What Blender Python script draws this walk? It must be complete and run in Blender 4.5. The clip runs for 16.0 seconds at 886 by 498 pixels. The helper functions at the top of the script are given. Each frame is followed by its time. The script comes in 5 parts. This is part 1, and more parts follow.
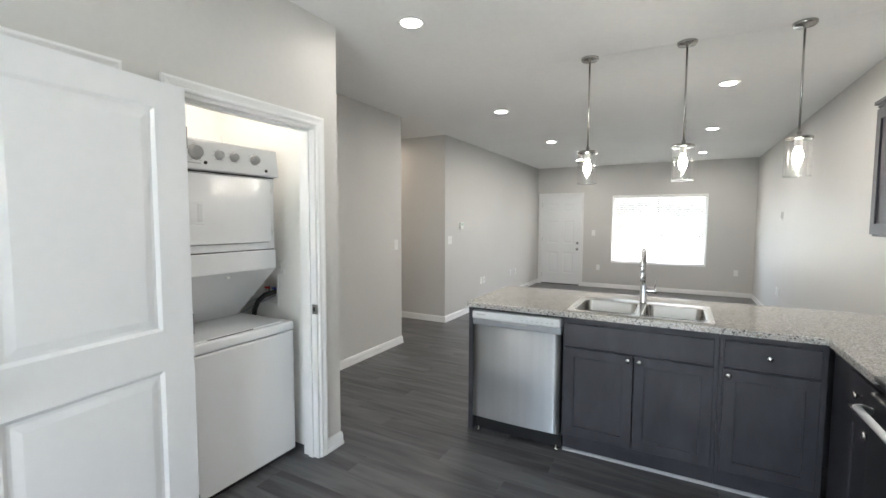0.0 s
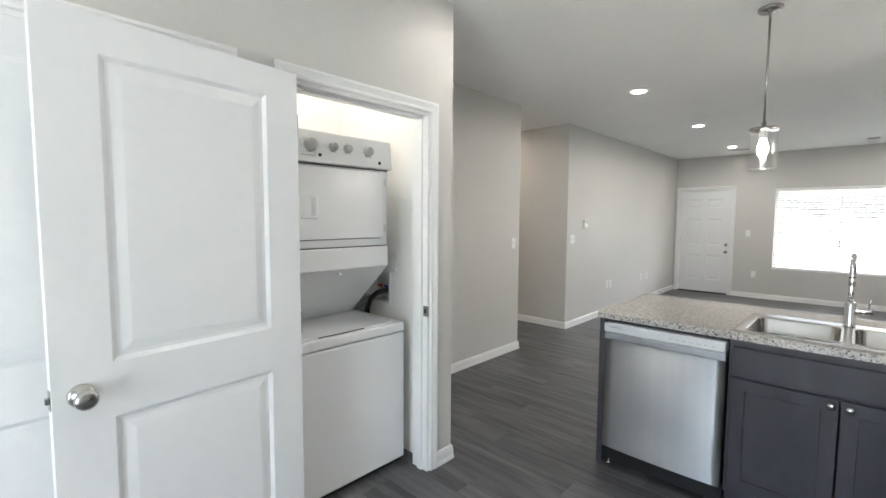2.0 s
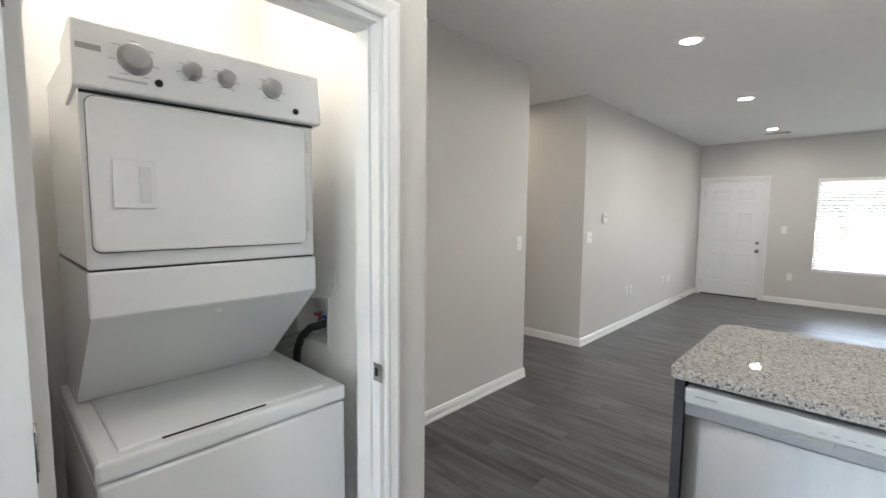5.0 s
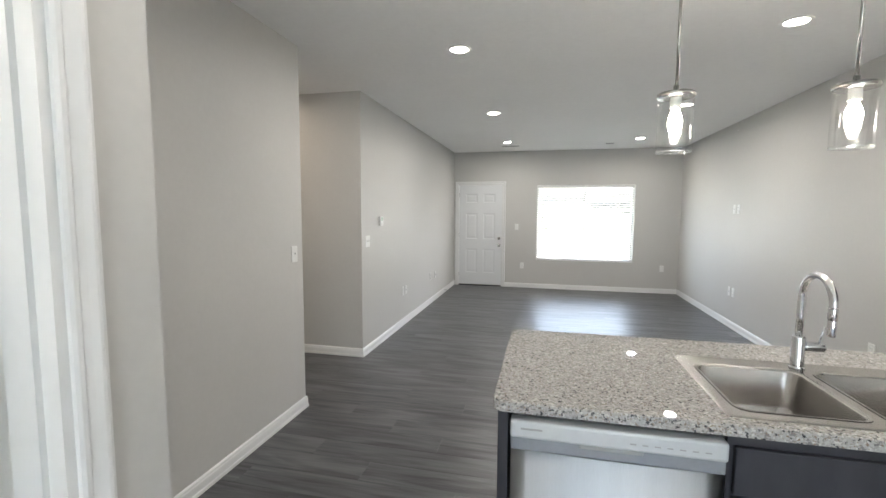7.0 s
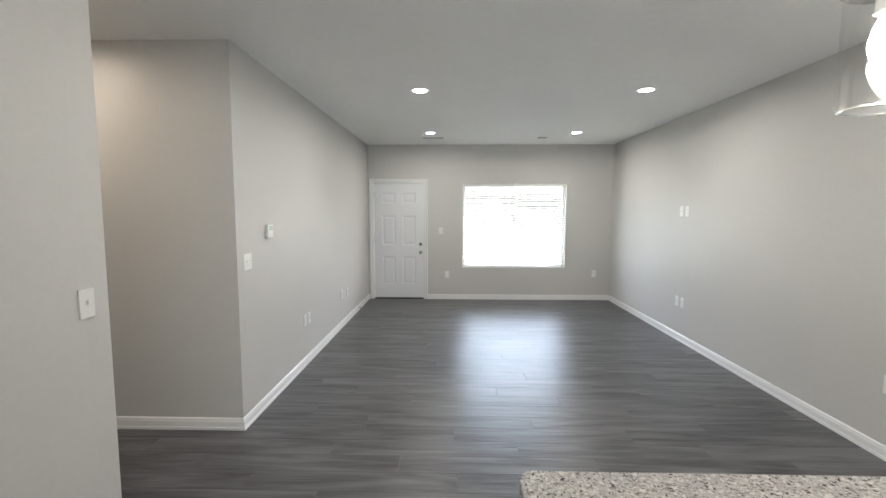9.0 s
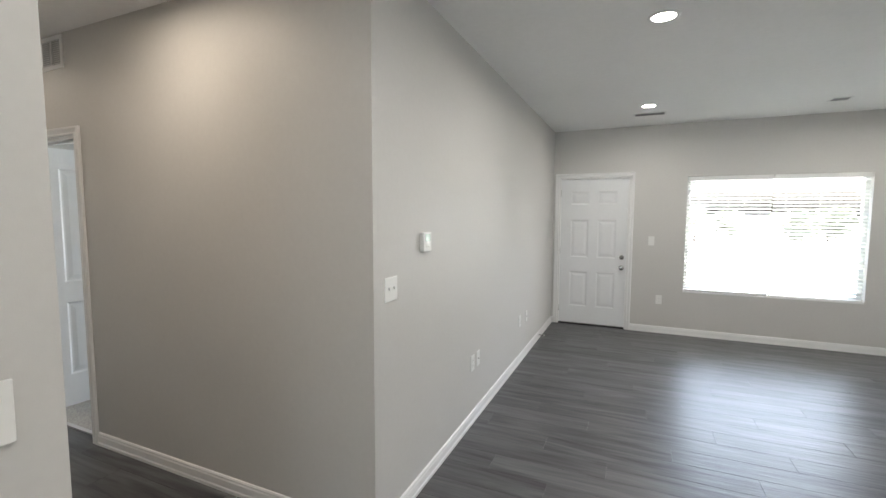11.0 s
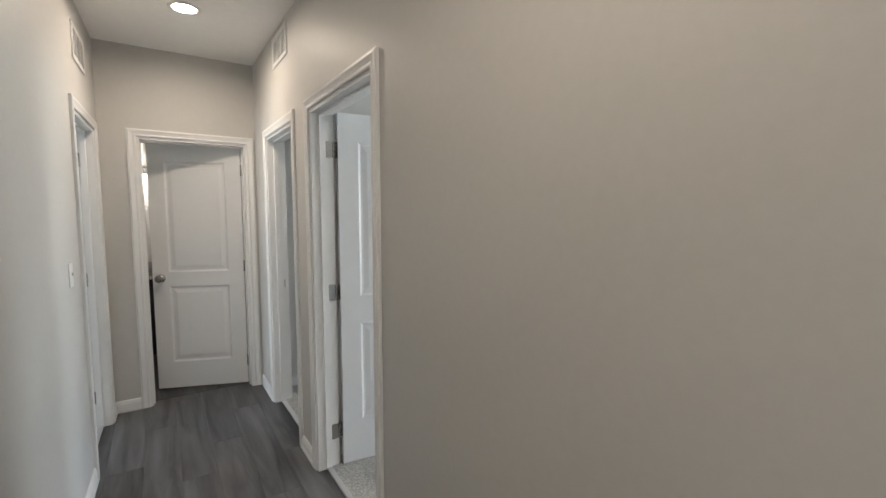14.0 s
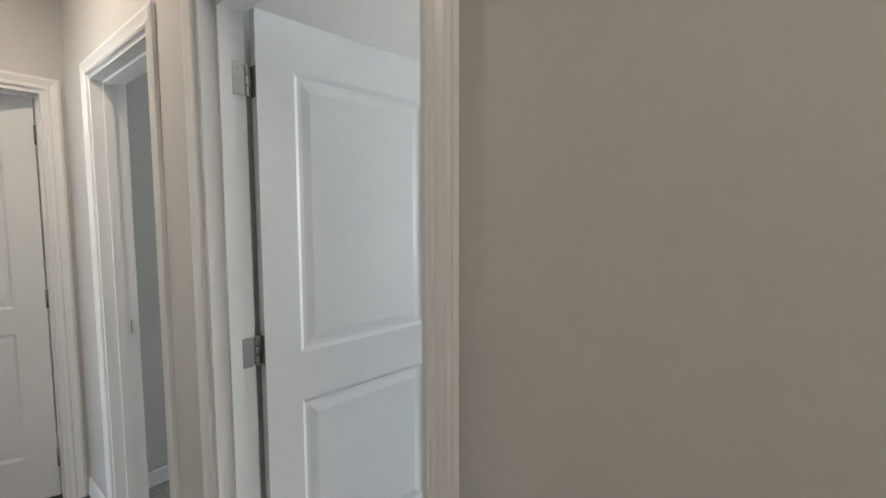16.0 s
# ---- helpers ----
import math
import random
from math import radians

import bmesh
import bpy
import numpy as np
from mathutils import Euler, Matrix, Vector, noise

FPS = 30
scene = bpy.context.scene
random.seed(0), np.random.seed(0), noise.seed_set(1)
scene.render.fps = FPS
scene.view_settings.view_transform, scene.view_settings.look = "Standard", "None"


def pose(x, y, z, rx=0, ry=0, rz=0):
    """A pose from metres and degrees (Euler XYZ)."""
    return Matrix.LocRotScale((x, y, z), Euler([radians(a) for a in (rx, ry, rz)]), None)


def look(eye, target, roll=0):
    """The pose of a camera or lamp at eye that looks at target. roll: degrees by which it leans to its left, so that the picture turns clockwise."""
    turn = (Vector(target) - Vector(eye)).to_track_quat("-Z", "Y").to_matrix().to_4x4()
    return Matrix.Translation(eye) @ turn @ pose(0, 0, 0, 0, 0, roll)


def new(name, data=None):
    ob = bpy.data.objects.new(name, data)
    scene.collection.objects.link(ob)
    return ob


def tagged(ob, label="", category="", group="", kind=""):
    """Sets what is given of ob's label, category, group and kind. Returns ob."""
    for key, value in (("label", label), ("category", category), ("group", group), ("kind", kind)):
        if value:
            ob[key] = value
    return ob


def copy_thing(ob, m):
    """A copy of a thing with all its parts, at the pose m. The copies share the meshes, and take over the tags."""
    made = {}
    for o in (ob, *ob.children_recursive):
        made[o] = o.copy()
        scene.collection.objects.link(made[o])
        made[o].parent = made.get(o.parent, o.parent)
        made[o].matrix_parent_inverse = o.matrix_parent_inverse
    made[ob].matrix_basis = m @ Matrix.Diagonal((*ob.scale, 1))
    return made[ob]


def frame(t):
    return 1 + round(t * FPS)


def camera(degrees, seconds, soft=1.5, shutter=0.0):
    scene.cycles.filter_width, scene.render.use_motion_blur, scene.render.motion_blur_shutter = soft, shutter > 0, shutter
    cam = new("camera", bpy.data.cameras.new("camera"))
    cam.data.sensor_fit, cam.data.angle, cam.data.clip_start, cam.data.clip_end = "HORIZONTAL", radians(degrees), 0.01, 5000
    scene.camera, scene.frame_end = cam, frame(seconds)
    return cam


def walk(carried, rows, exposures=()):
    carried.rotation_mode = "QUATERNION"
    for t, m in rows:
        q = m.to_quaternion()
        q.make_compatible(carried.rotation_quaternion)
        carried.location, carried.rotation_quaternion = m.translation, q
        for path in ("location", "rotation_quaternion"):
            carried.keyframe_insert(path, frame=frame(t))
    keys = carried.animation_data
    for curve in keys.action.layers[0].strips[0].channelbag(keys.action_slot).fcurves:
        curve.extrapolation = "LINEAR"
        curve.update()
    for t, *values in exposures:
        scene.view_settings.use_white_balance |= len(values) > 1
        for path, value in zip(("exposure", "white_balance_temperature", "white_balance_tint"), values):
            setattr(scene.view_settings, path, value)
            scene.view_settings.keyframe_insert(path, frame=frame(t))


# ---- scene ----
cam = camera(91.2, 16.0)
PATH = [
    (0, (0.146, 0.247, 1.489), (-0.808, 2.0, 1.354), 0.2),
    (0.5, (0.205, 0.209, 1.477), (-0.923, 1.855, 1.343), 0.2),
    (1, (0.195, 0.215, 1.468), (-1.042, 1.781, 1.333), 0.2),
    (1.5, (0.107, 0.317, 1.467), (-1.214, 1.812, 1.326), 0.2),
    (2, (-0.05, 0.486, 1.468), (-1.427, 1.929, 1.324), 0.3),
    (2.5, (-0.181, 0.658, 1.469), (-1.61, 2.05, 1.32), 0.3),
    (3, (-0.271, 0.832, 1.47), (-1.76, 2.159, 1.315), 0.5),
    (3.5, (-0.384, 0.992, 1.47), (-1.906, 2.276, 1.309), 0.5),
    (4.0, (-0.498, 1.125, 1.465), (-2.016, 2.413, 1.299), 0.5),
    (4.5, (-0.608, 1.236, 1.458), (-2.076, 2.578, 1.289), 0.5),
    (5.0, (-0.705, 1.326, 1.459), (-2.072, 2.772, 1.287), 0.5),
    (5.5, (-0.783, 1.4, 1.47), (-1.98, 2.992, 1.298), 0.5),
    (6, (-0.836, 1.46, 1.488), (-1.819, 3.194, 1.319), 0.4),
    (6.5, (-0.925, 1.535, 1.491), (-1.647, 3.392, 1.32), 0.4),
    (7, (-1.002, 1.637, 1.51), (-1.454, 3.578, 1.336), 0.3),
    (7.5, (-1.079, 1.866, 1.527), (-1.338, 3.842, 1.352), 0.3),
    (8, (-1.164, 2.135, 1.528), (-1.295, 4.123, 1.354), 0.2),
    (8.5, (-1.237, 2.436, 1.54), (-1.283, 4.426, 1.366), 0.2),
    (9.0, (-1.309, 2.782, 1.564), (-1.357, 4.773, 1.386), 0.1),
    (9.5, (-1.388, 3.146, 1.585), (-1.523, 5.131, 1.405), 0.2),
    (10.0, (-1.482, 3.494, 1.591), (-1.782, 5.463, 1.413), 0.1),
    (10.5, (-1.597, 3.799, 1.571), (-2.138, 5.717, 1.402), 0.0),
    (11, (-1.742, 4.089, 1.551), (-2.546, 5.913, 1.388), 0.2),
    (11.5, (-1.98, 4.333, 1.565), (-3.052, 6.013, 1.4), 0.2),
    (12, (-2.25, 4.501, 1.568), (-3.56, 6.002, 1.403), 0.0),
    (12.5, (-2.543, 4.725, 1.546), (-4.043, 6.037, 1.375), -0.1),
    (13, (-2.833, 4.908, 1.547), (-4.474, 6.037, 1.372), -0.2),
    (13.5, (-3.171, 4.997, 1.515), (-4.829, 6.102, 1.345), -0.2),
    (14, (-3.458, 5.005, 1.489), (-5.122, 6.102, 1.32), -0.0),
    (14.5, (-3.767, 5.03, 1.484), (-5.428, 6.132, 1.315), 0.0),
    (15, (-4.029, 5.078, 1.469), (-5.622, 6.275, 1.3), 0.1),
    (15.5, (-4.307, 5.152, 1.468), (-5.746, 6.529, 1.296), 0.05),
    (16, (-4.582, 5.202, 1.442), (-5.841, 6.748, 1.289), -0.15),
]
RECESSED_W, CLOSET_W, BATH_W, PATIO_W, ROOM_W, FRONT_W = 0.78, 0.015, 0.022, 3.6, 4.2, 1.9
EXPOSURES = [(0.0, 4.22), (2.0, 4.22), (6.0, 4.22), (8.0, 4.2), (12.5, 4.15), (16.0, 4.15)]
walk(cam, [(t, look(eye, target, roll)) for t, eye, target, roll in PATH], EXPOSURES)

# ---- world and sun ----
world = bpy.data.worlds.new("sky")
scene.world = world
world.use_nodes = True
wn = world.node_tree.nodes
sky = wn.new("ShaderNodeTexSky")
sky.sky_type = "NISHITA"
sky.sun_disc = False
sky.sun_elevation, sky.sun_rotation = radians(52), radians(97)
sky.dust_density, sky.air_density = 8.0, 0.7
wn["Background"].inputs["Strength"].default_value = 0.15
world.node_tree.links.new(sky.outputs["Color"], wn["Background"].inputs["Color"])
sun = new("sun", bpy.data.lights.new("sun", "SUN"))
sun.data.energy, sun.data.angle, sun.data.color = 3.0, radians(0.5), (1.0, 0.95, 0.88)
sun.matrix_world = look((10, -1.2, 13), (0, 0, 0))


# ---- materials ----
def material(name, color, rough=0.5, metal=0.0, grain=0.0, grain_scale=60.0, stain=0.0, stain_scale=2.0, bump=0.0, bump_scale=200.0, coat=0.0, random_tone=0.0, stretch=(1, 1, 1)):
    """A principled material with tone variation at two scales and fine relief, in object space."""
    m = bpy.data.materials.new(name)
    m.use_nodes = True
    nt, n = m.node_tree, m.node_tree.nodes
    b = n["Principled BSDF"]
    b.inputs["Base Color"].default_value = (*color, 1)
    b.inputs["Roughness"].default_value, b.inputs["Metallic"].default_value = rough, metal
    b.inputs["Coat Weight"].default_value = coat
    co = n.new("ShaderNodeTexCoord")
    mp = n.new("ShaderNodeMapping")
    mp.inputs["Scale"].default_value = stretch
    nt.links.new(co.outputs["Object"], mp.inputs["Vector"])

    def noise_tex(scale, detail=4):
        t = n.new("ShaderNodeTexNoise")
        t.inputs["Scale"].default_value, t.inputs["Detail"].default_value = scale, detail
        nt.links.new(mp.outputs["Vector"], t.inputs["Vector"])
        return t.outputs["Fac"]

    value = None
    for amount, scale in ((grain, grain_scale), (stain, stain_scale)):
        if amount:
            r = n.new("ShaderNodeMapRange")
            r.inputs["From Min"].default_value, r.inputs["From Max"].default_value = 0.3, 0.7
            r.inputs["To Min"].default_value, r.inputs["To Max"].default_value = 1 - amount, 1 + amount
            nt.links.new(noise_tex(scale), r.inputs["Value"])
            if value is None:
                value = r.outputs["Result"]
            else:
                mul = n.new("ShaderNodeMath")
                mul.operation = "MULTIPLY"
                nt.links.new(value, mul.inputs[0])
                nt.links.new(r.outputs["Result"], mul.inputs[1])
                value = mul.outputs[0]
    if random_tone:
        oi = n.new("ShaderNodeObjectInfo")
        r = n.new("ShaderNodeMapRange")
        r.inputs["To Min"].default_value, r.inputs["To Max"].default_value = 1 - random_tone, 1 + random_tone
        nt.links.new(oi.outputs["Random"], r.inputs["Value"])
        if value is None:
            value = r.outputs["Result"]
        else:
            mul = n.new("ShaderNodeMath")
            mul.operation = "MULTIPLY"
            nt.links.new(value, mul.inputs[0])
            nt.links.new(r.outputs["Result"], mul.inputs[1])
            value = mul.outputs[0]
    if value is not None:
        hsv = n.new("ShaderNodeHueSaturation")
        hsv.inputs["Color"].default_value = (*color, 1)
        nt.links.new(value, hsv.inputs["Value"])
        nt.links.new(hsv.outputs["Color"], b.inputs["Base Color"])
    if bump:
        bp = n.new("ShaderNodeBump")
        bp.inputs["Strength"].default_value, bp.inputs["Distance"].default_value = bump, 0.002
        nt.links.new(noise_tex(bump_scale, 2), bp.inputs["Height"])
        nt.links.new(bp.outputs["Normal"], b.inputs["Normal"])
    return m


def glowing(name, color, strength):
    m = bpy.data.materials.new(name)
    m.use_nodes = True
    b = m.node_tree.nodes["Principled BSDF"]
    b.inputs["Base Color"].default_value = (*color, 1)
    b.inputs["Emission Color"].default_value = (*color, 1)
    b.inputs["Emission Strength"].default_value = strength
    return m


def glass(name):
    """Thin clear glass: light passes straight, and the surface mirrors by Fresnel."""
    m = bpy.data.materials.new(name)
    m.use_nodes = True
    nt, n = m.node_tree, m.node_tree.nodes
    n.remove(n["Principled BSDF"])
    clear, gloss, mix, fres = n.new("ShaderNodeBsdfTransparent"), n.new("ShaderNodeBsdfGlossy"), n.new("ShaderNodeMixShader"), n.new("ShaderNodeFresnel")
    clear.inputs["Color"].default_value = (0.99, 0.995, 0.993, 1)
    gloss.inputs["Roughness"].default_value = 0.02
    fres.inputs["IOR"].default_value = 1.5
    cap = n.new("ShaderNodeMath")
    cap.operation = "MINIMUM"
    cap.inputs[1].default_value = 0.16
    nt.links.new(fres.outputs[0], cap.inputs[0])
    nt.links.new(cap.outputs[0], mix.inputs[0])
    nt.links.new(clear.outputs[0], mix.inputs[1])
    nt.links.new(gloss.outputs[0], mix.inputs[2])
    nt.links.new(mix.outputs[0], n["Material Output"].inputs["Surface"])
    return m


WALL = material("greige_wall_paint", (0.55, 0.54, 0.52), 0.5, grain=0.015, grain_scale=40, stain=0.02, stain_scale=0.8, bump=0.05, bump_scale=300)
CEIL = material("flat_ceiling_paint", (0.86, 0.858, 0.85), 0.8, grain=0.015, grain_scale=30, stain=0.02, stain_scale=0.7, bump=0.12, bump_scale=220)
CLOSET = material("white_closet_paint", (0.78, 0.77, 0.74), 0.6, grain=0.01, stain=0.015, bump=0.2, bump_scale=250)
TRIM = material("white_trim_paint", (0.75, 0.75, 0.745), 0.35, grain=0.01, grain_scale=30, stain=0.015, stain_scale=1.5, bump=0.06, bump_scale=120)
DOOR = material("white_door_paint", (0.74, 0.75, 0.76), 0.4, grain=0.01, grain_scale=30, stain=0.015, stain_scale=1.5, bump=0.08, bump_scale=140)
APPLIANCE = material("white_enamel", (0.86, 0.87, 0.88), 0.15, grain=0.005, stain=0.01, coat=0.15)
PLASTIC = material("white_plastic", (0.75, 0.75, 0.73), 0.35, grain=0.01, stain=0.01)
GREYPL = material("grey_plastic", (0.36, 0.36, 0.36), 0.4, grain=0.03, stain=0.02)
SLAT = material("white_vinyl_slat", (0.72, 0.73, 0.71), 0.45, grain=0.01)
_n = SLAT.node_tree.nodes
_tr, _mx = _n.new("ShaderNodeBsdfTranslucent"), _n.new("ShaderNodeMixShader")
_tr.inputs["Color"].default_value, _mx.inputs[0].default_value = (0.75, 0.76, 0.74, 1), 0.12
SLAT.node_tree.links.new(_n["Principled BSDF"].outputs[0], _mx.inputs[1])
SLAT.node_tree.links.new(_tr.outputs[0], _mx.inputs[2])
SLAT.node_tree.links.new(_mx.outputs[0], _n["Material Output"].inputs["Surface"])
BLACK = material("black_plastic", (0.015, 0.015, 0.016), 0.35, grain=0.05, stain=0.05)
# Near-black fill; the shade in gaps, bolt holes and register slots is its colour.
GAP = material("dark_seam", (0.02, 0.02, 0.02), 0.8, grain=0.05)
CHROME = material("polished_chrome", (0.75, 0.75, 0.76), 0.07, 1.0, grain=0.01)
NICKEL = material("satin_nickel", (0.44, 0.43, 0.41), 0.26, 1.0, grain=0.03, grain_scale=90)
STEEL = material("brushed_steel", (0.53, 0.55, 0.58), 0.56, 1.0, grain=0.04, grain_scale=90, stain=0.03, stretch=(12, 12, 0.4))
_b = STEEL.node_tree.nodes["Principled BSDF"]
_g, _t = STEEL.node_tree.nodes.new("ShaderNodeNewGeometry"), STEEL.node_tree.nodes.new("ShaderNodeVectorMath")
_t.operation = "CROSS_PRODUCT"
_t.inputs[1].default_value = (0, 0, 1)
STEEL.node_tree.links.new(_g.outputs["Normal"], _t.inputs[0])
_b.inputs["Anisotropic"].default_value, _b.inputs["Anisotropic Rotation"].default_value = 0.95, 0.25
STEEL.node_tree.links.new(_t.outputs[0], _b.inputs["Tangent"])
SINK = material("sink_steel", (0.42, 0.40, 0.38), 0.27, 1.0, grain=0.04, grain_scale=80, stain=0.03, stretch=(1, 10, 10))
CABINET = material("grey_stained_cabinet", (0.046, 0.045, 0.053), 0.42, grain=0.06, grain_scale=14, stain=0.20, stain_scale=4.0, bump=0.05, bump_scale=60, stretch=(1.6, 1.6, 0.6))
CABINET.node_tree.nodes["Principled BSDF"].inputs["Specular IOR Level"].default_value = 0.25
PALE = material("pale_grey_vinyl", (0.42, 0.42, 0.43), 0.4, grain=0.03)
RUBBER = material("black_rubber", (0.012, 0.012, 0.012), 0.5)
RED = material("red_valve", (0.5, 0.02, 0.015), 0.4)
BLUE = material("blue_valve", (0.02, 0.06, 0.4), 0.4)
CARPET = material("grey_carpet", (0.34, 0.33, 0.31), 0.95, grain=0.35, grain_scale=90, stain=0.06, bump=1.0, bump_scale=160)
TILE = material("pale_floor_tile", (0.55, 0.55, 0.54), 0.4, grain=0.05, stain=0.05)
LAMP = glowing("lit_lens", (1.0, 0.94, 0.86), 4.0)
BULB = glowing("lit_bulb", (1.0, 0.92, 0.82), 7.0)
CLEAR = glass("clear_glass")
RIM = material("glass_rim", (0.95, 0.97, 0.97), 0.03)
RIM.node_tree.nodes["Principled BSDF"].inputs["Transmission Weight"].default_value = 1.0
RIM.node_tree.nodes["Principled BSDF"].inputs["IOR"].default_value = 1.5
PAVING = material("pale_ground", (0.30, 0.30, 0.27), 0.9, grain=0.1, grain_scale=6, stain=0.15, stain_scale=0.2)
LEAF = material("leaves", (0.12, 0.14, 0.09), 0.7, grain=0.3, grain_scale=5, stain=0.3, stain_scale=0.5)
BARK = material("bark", (0.12, 0.09, 0.07), 0.9, grain=0.3, grain_scale=20)
HOUSE = material("pale_siding", (0.5, 0.5, 0.48), 0.7, grain=0.03, stain=0.05)


def plank_material():
    """Dark grey vinyl plank: long streaks along x, each plank of its own tone."""
    m = material("grey_vinyl_plank", (0.078, 0.078, 0.082), 0.35, bump=0.22, bump_scale=28, stretch=(0.2, 6, 6))
    nt, n = m.node_tree, m.node_tree.nodes
    b = n["Principled BSDF"]
    geo = n.new("ShaderNodeNewGeometry")
    oi = n.new("ShaderNodeObjectInfo")
    add = n.new("ShaderNodeVectorMath")
    add.operation = "MULTIPLY_ADD"
    nt.links.new(oi.outputs["Random"], add.inputs[0])
    add.inputs[1].default_value = (37, 53, 11)
    nt.links.new(geo.outputs["Position"], add.inputs[2])
    mp = n.new("ShaderNodeMapping")
    mp.inputs["Scale"].default_value = (0.55, 5.0, 1)
    nt.links.new(add.outputs[0], mp.inputs["Vector"])
    t1 = n.new("ShaderNodeTexNoise")
    t1.inputs["Scale"].default_value, t1.inputs["Detail"].default_value, t1.inputs["Distortion"].default_value = 2.3, 5, 0.8
    nt.links.new(mp.outputs["Vector"], t1.inputs["Vector"])
    t2 = n.new("ShaderNodeTexNoise")
    t2.inputs["Scale"].default_value, t2.inputs["Detail"].default_value = 14, 5
    nt.links.new(mp.outputs["Vector"], t2.inputs["Vector"])
    mix = n.new("ShaderNodeMath")
    mix.operation = "MULTIPLY_ADD"
    mix.inputs[1].default_value = 0.10
    nt.links.new(t2.outputs["Fac"], mix.inputs[0])
    nt.links.new(t1.outputs["Fac"], mix.inputs[2])
    tone = n.new("ShaderNodeMath")
    tone.operation = "MULTIPLY_ADD"
    tone.inputs[1].default_value = 0.10
    nt.links.new(oi.outputs["Random"], tone.inputs[0])
    nt.links.new(mix.outputs[0], tone.inputs[2])
    ramp = n.new("ShaderNodeValToRGB")
    ramp.color_ramp.elements[0].position, ramp.color_ramp.elements[0].color = 0.40, (0.033, 0.033, 0.036, 1)
    ramp.color_ramp.elements[1].position, ramp.color_ramp.elements[1].color = 0.80, (0.135, 0.135, 0.140, 1)
    nt.links.new(tone.outputs[0], ramp.inputs["Fac"])
    nt.links.new(ramp.outputs["Color"], b.inputs["Base Color"])
    b.inputs["Specular IOR Level"].default_value = 0.45
    fine = n["Bump"]
    swell, wave = n.new("ShaderNodeBump"), n.new("ShaderNodeTexNoise")
    wave.inputs["Scale"].default_value, wave.inputs["Detail"].default_value = 9.0, 3
    swell.inputs["Strength"].default_value, swell.inputs["Distance"].default_value = 0.6, 0.004
    nt.links.new(mp.outputs["Vector"], wave.inputs["Vector"])
    nt.links.new(wave.outputs["Fac"], swell.inputs["Height"])
    nt.links.new(swell.outputs["Normal"], fine.inputs["Normal"])
    return m


PLANK = plank_material()


def granite_material():
    """Speckled grey, white and tan granite: three sizes of grain."""
    m = material("speckled_granite", (0.5, 0.48, 0.45), 0.025)
    nt, n = m.node_tree, m.node_tree.nodes
    b = n["Principled BSDF"]
    co = n["Texture Coordinate"]
    last = None
    for scale, seed, stops in ((190, 0, ((0.0, (0.47, 0.455, 0.44)), (0.45, (0.37, 0.352, 0.338)), (0.72, (0.43, 0.418, 0.405)), (1.0, (0.29, 0.272, 0.258)))),):
        v = n.new("ShaderNodeTexVoronoi")
        v.inputs["Scale"].default_value = scale
        nt.links.new(co.outputs["Object"], v.inputs["Vector"])
        sep = n.new("ShaderNodeSeparateColor")
        nt.links.new(v.outputs["Color"], sep.inputs[0])
        ramp = n.new("ShaderNodeValToRGB")
        el = ramp.color_ramp.elements
        while len(el) < len(stops):
            el.new(0.5)
        for e, (p, c) in zip(el, stops):
            e.position, e.color = p, (*c, 1)
        nt.links.new(sep.outputs[0], ramp.inputs["Fac"])
        last = ramp.outputs["Color"]
    for scale, low, high, color in ((95, 0.61, 0.67, (0.57, 0.55, 0.525)), (92, 0.645, 0.70, (0.23, 0.22, 0.215)), (140, 0.66, 0.71, (0.25, 0.19, 0.15)), (105, 0.675, 0.705, (0.06, 0.06, 0.065))):
        t = n.new("ShaderNodeTexNoise")
        t.inputs["Scale"].default_value, t.inputs["Detail"].default_value = scale, 2
        mp = n.new("ShaderNodeMapping")
        mp.inputs["Location"].default_value = (scale, scale * 0.37, 0)
        nt.links.new(co.outputs["Object"], mp.inputs["Vector"])
        nt.links.new(mp.outputs["Vector"], t.inputs["Vector"])
        r = n.new("ShaderNodeMapRange")
        r.inputs["From Min"].default_value, r.inputs["From Max"].default_value = low - 0.05, high - 0.05
        nt.links.new(t.outputs["Fac"], r.inputs["Value"])
        mx = n.new("ShaderNodeMix")
        mx.data_type = "RGBA"
        nt.links.new(r.outputs["Result"], mx.inputs["Factor"])
        nt.links.new(last, mx.inputs[6])
        mx.inputs[7].default_value = (*color, 1)
        last = mx.outputs[2]
    nt.links.new(last, b.inputs["Base Color"])
    return m


GRANITE = granite_material()


# ---- mesh helpers ----
def box(bm, x0, x1, y0, y1, z0, z1, bevel=0.0):
    m = Matrix.Translation(((x0 + x1) / 2, (y0 + y1) / 2, (z0 + z1) / 2)) @ Matrix.Diagonal((abs(x1 - x0), abs(y1 - y0), abs(z1 - z0), 1))
    made = bmesh.ops.create_cube(bm, size=1, matrix=m)
    if bevel:
        edges = {e for v in made["verts"] for e in v.link_edges}
        bmesh.ops.bevel(bm, geom=list(edges), offset=bevel, segments=2, affect="EDGES", profile=0.5)
    return bm


def boxes(*rows, bevel=0.0):
    bm = bmesh.new()
    for row in rows:
        box(bm, *row, bevel=bevel)
    return bm


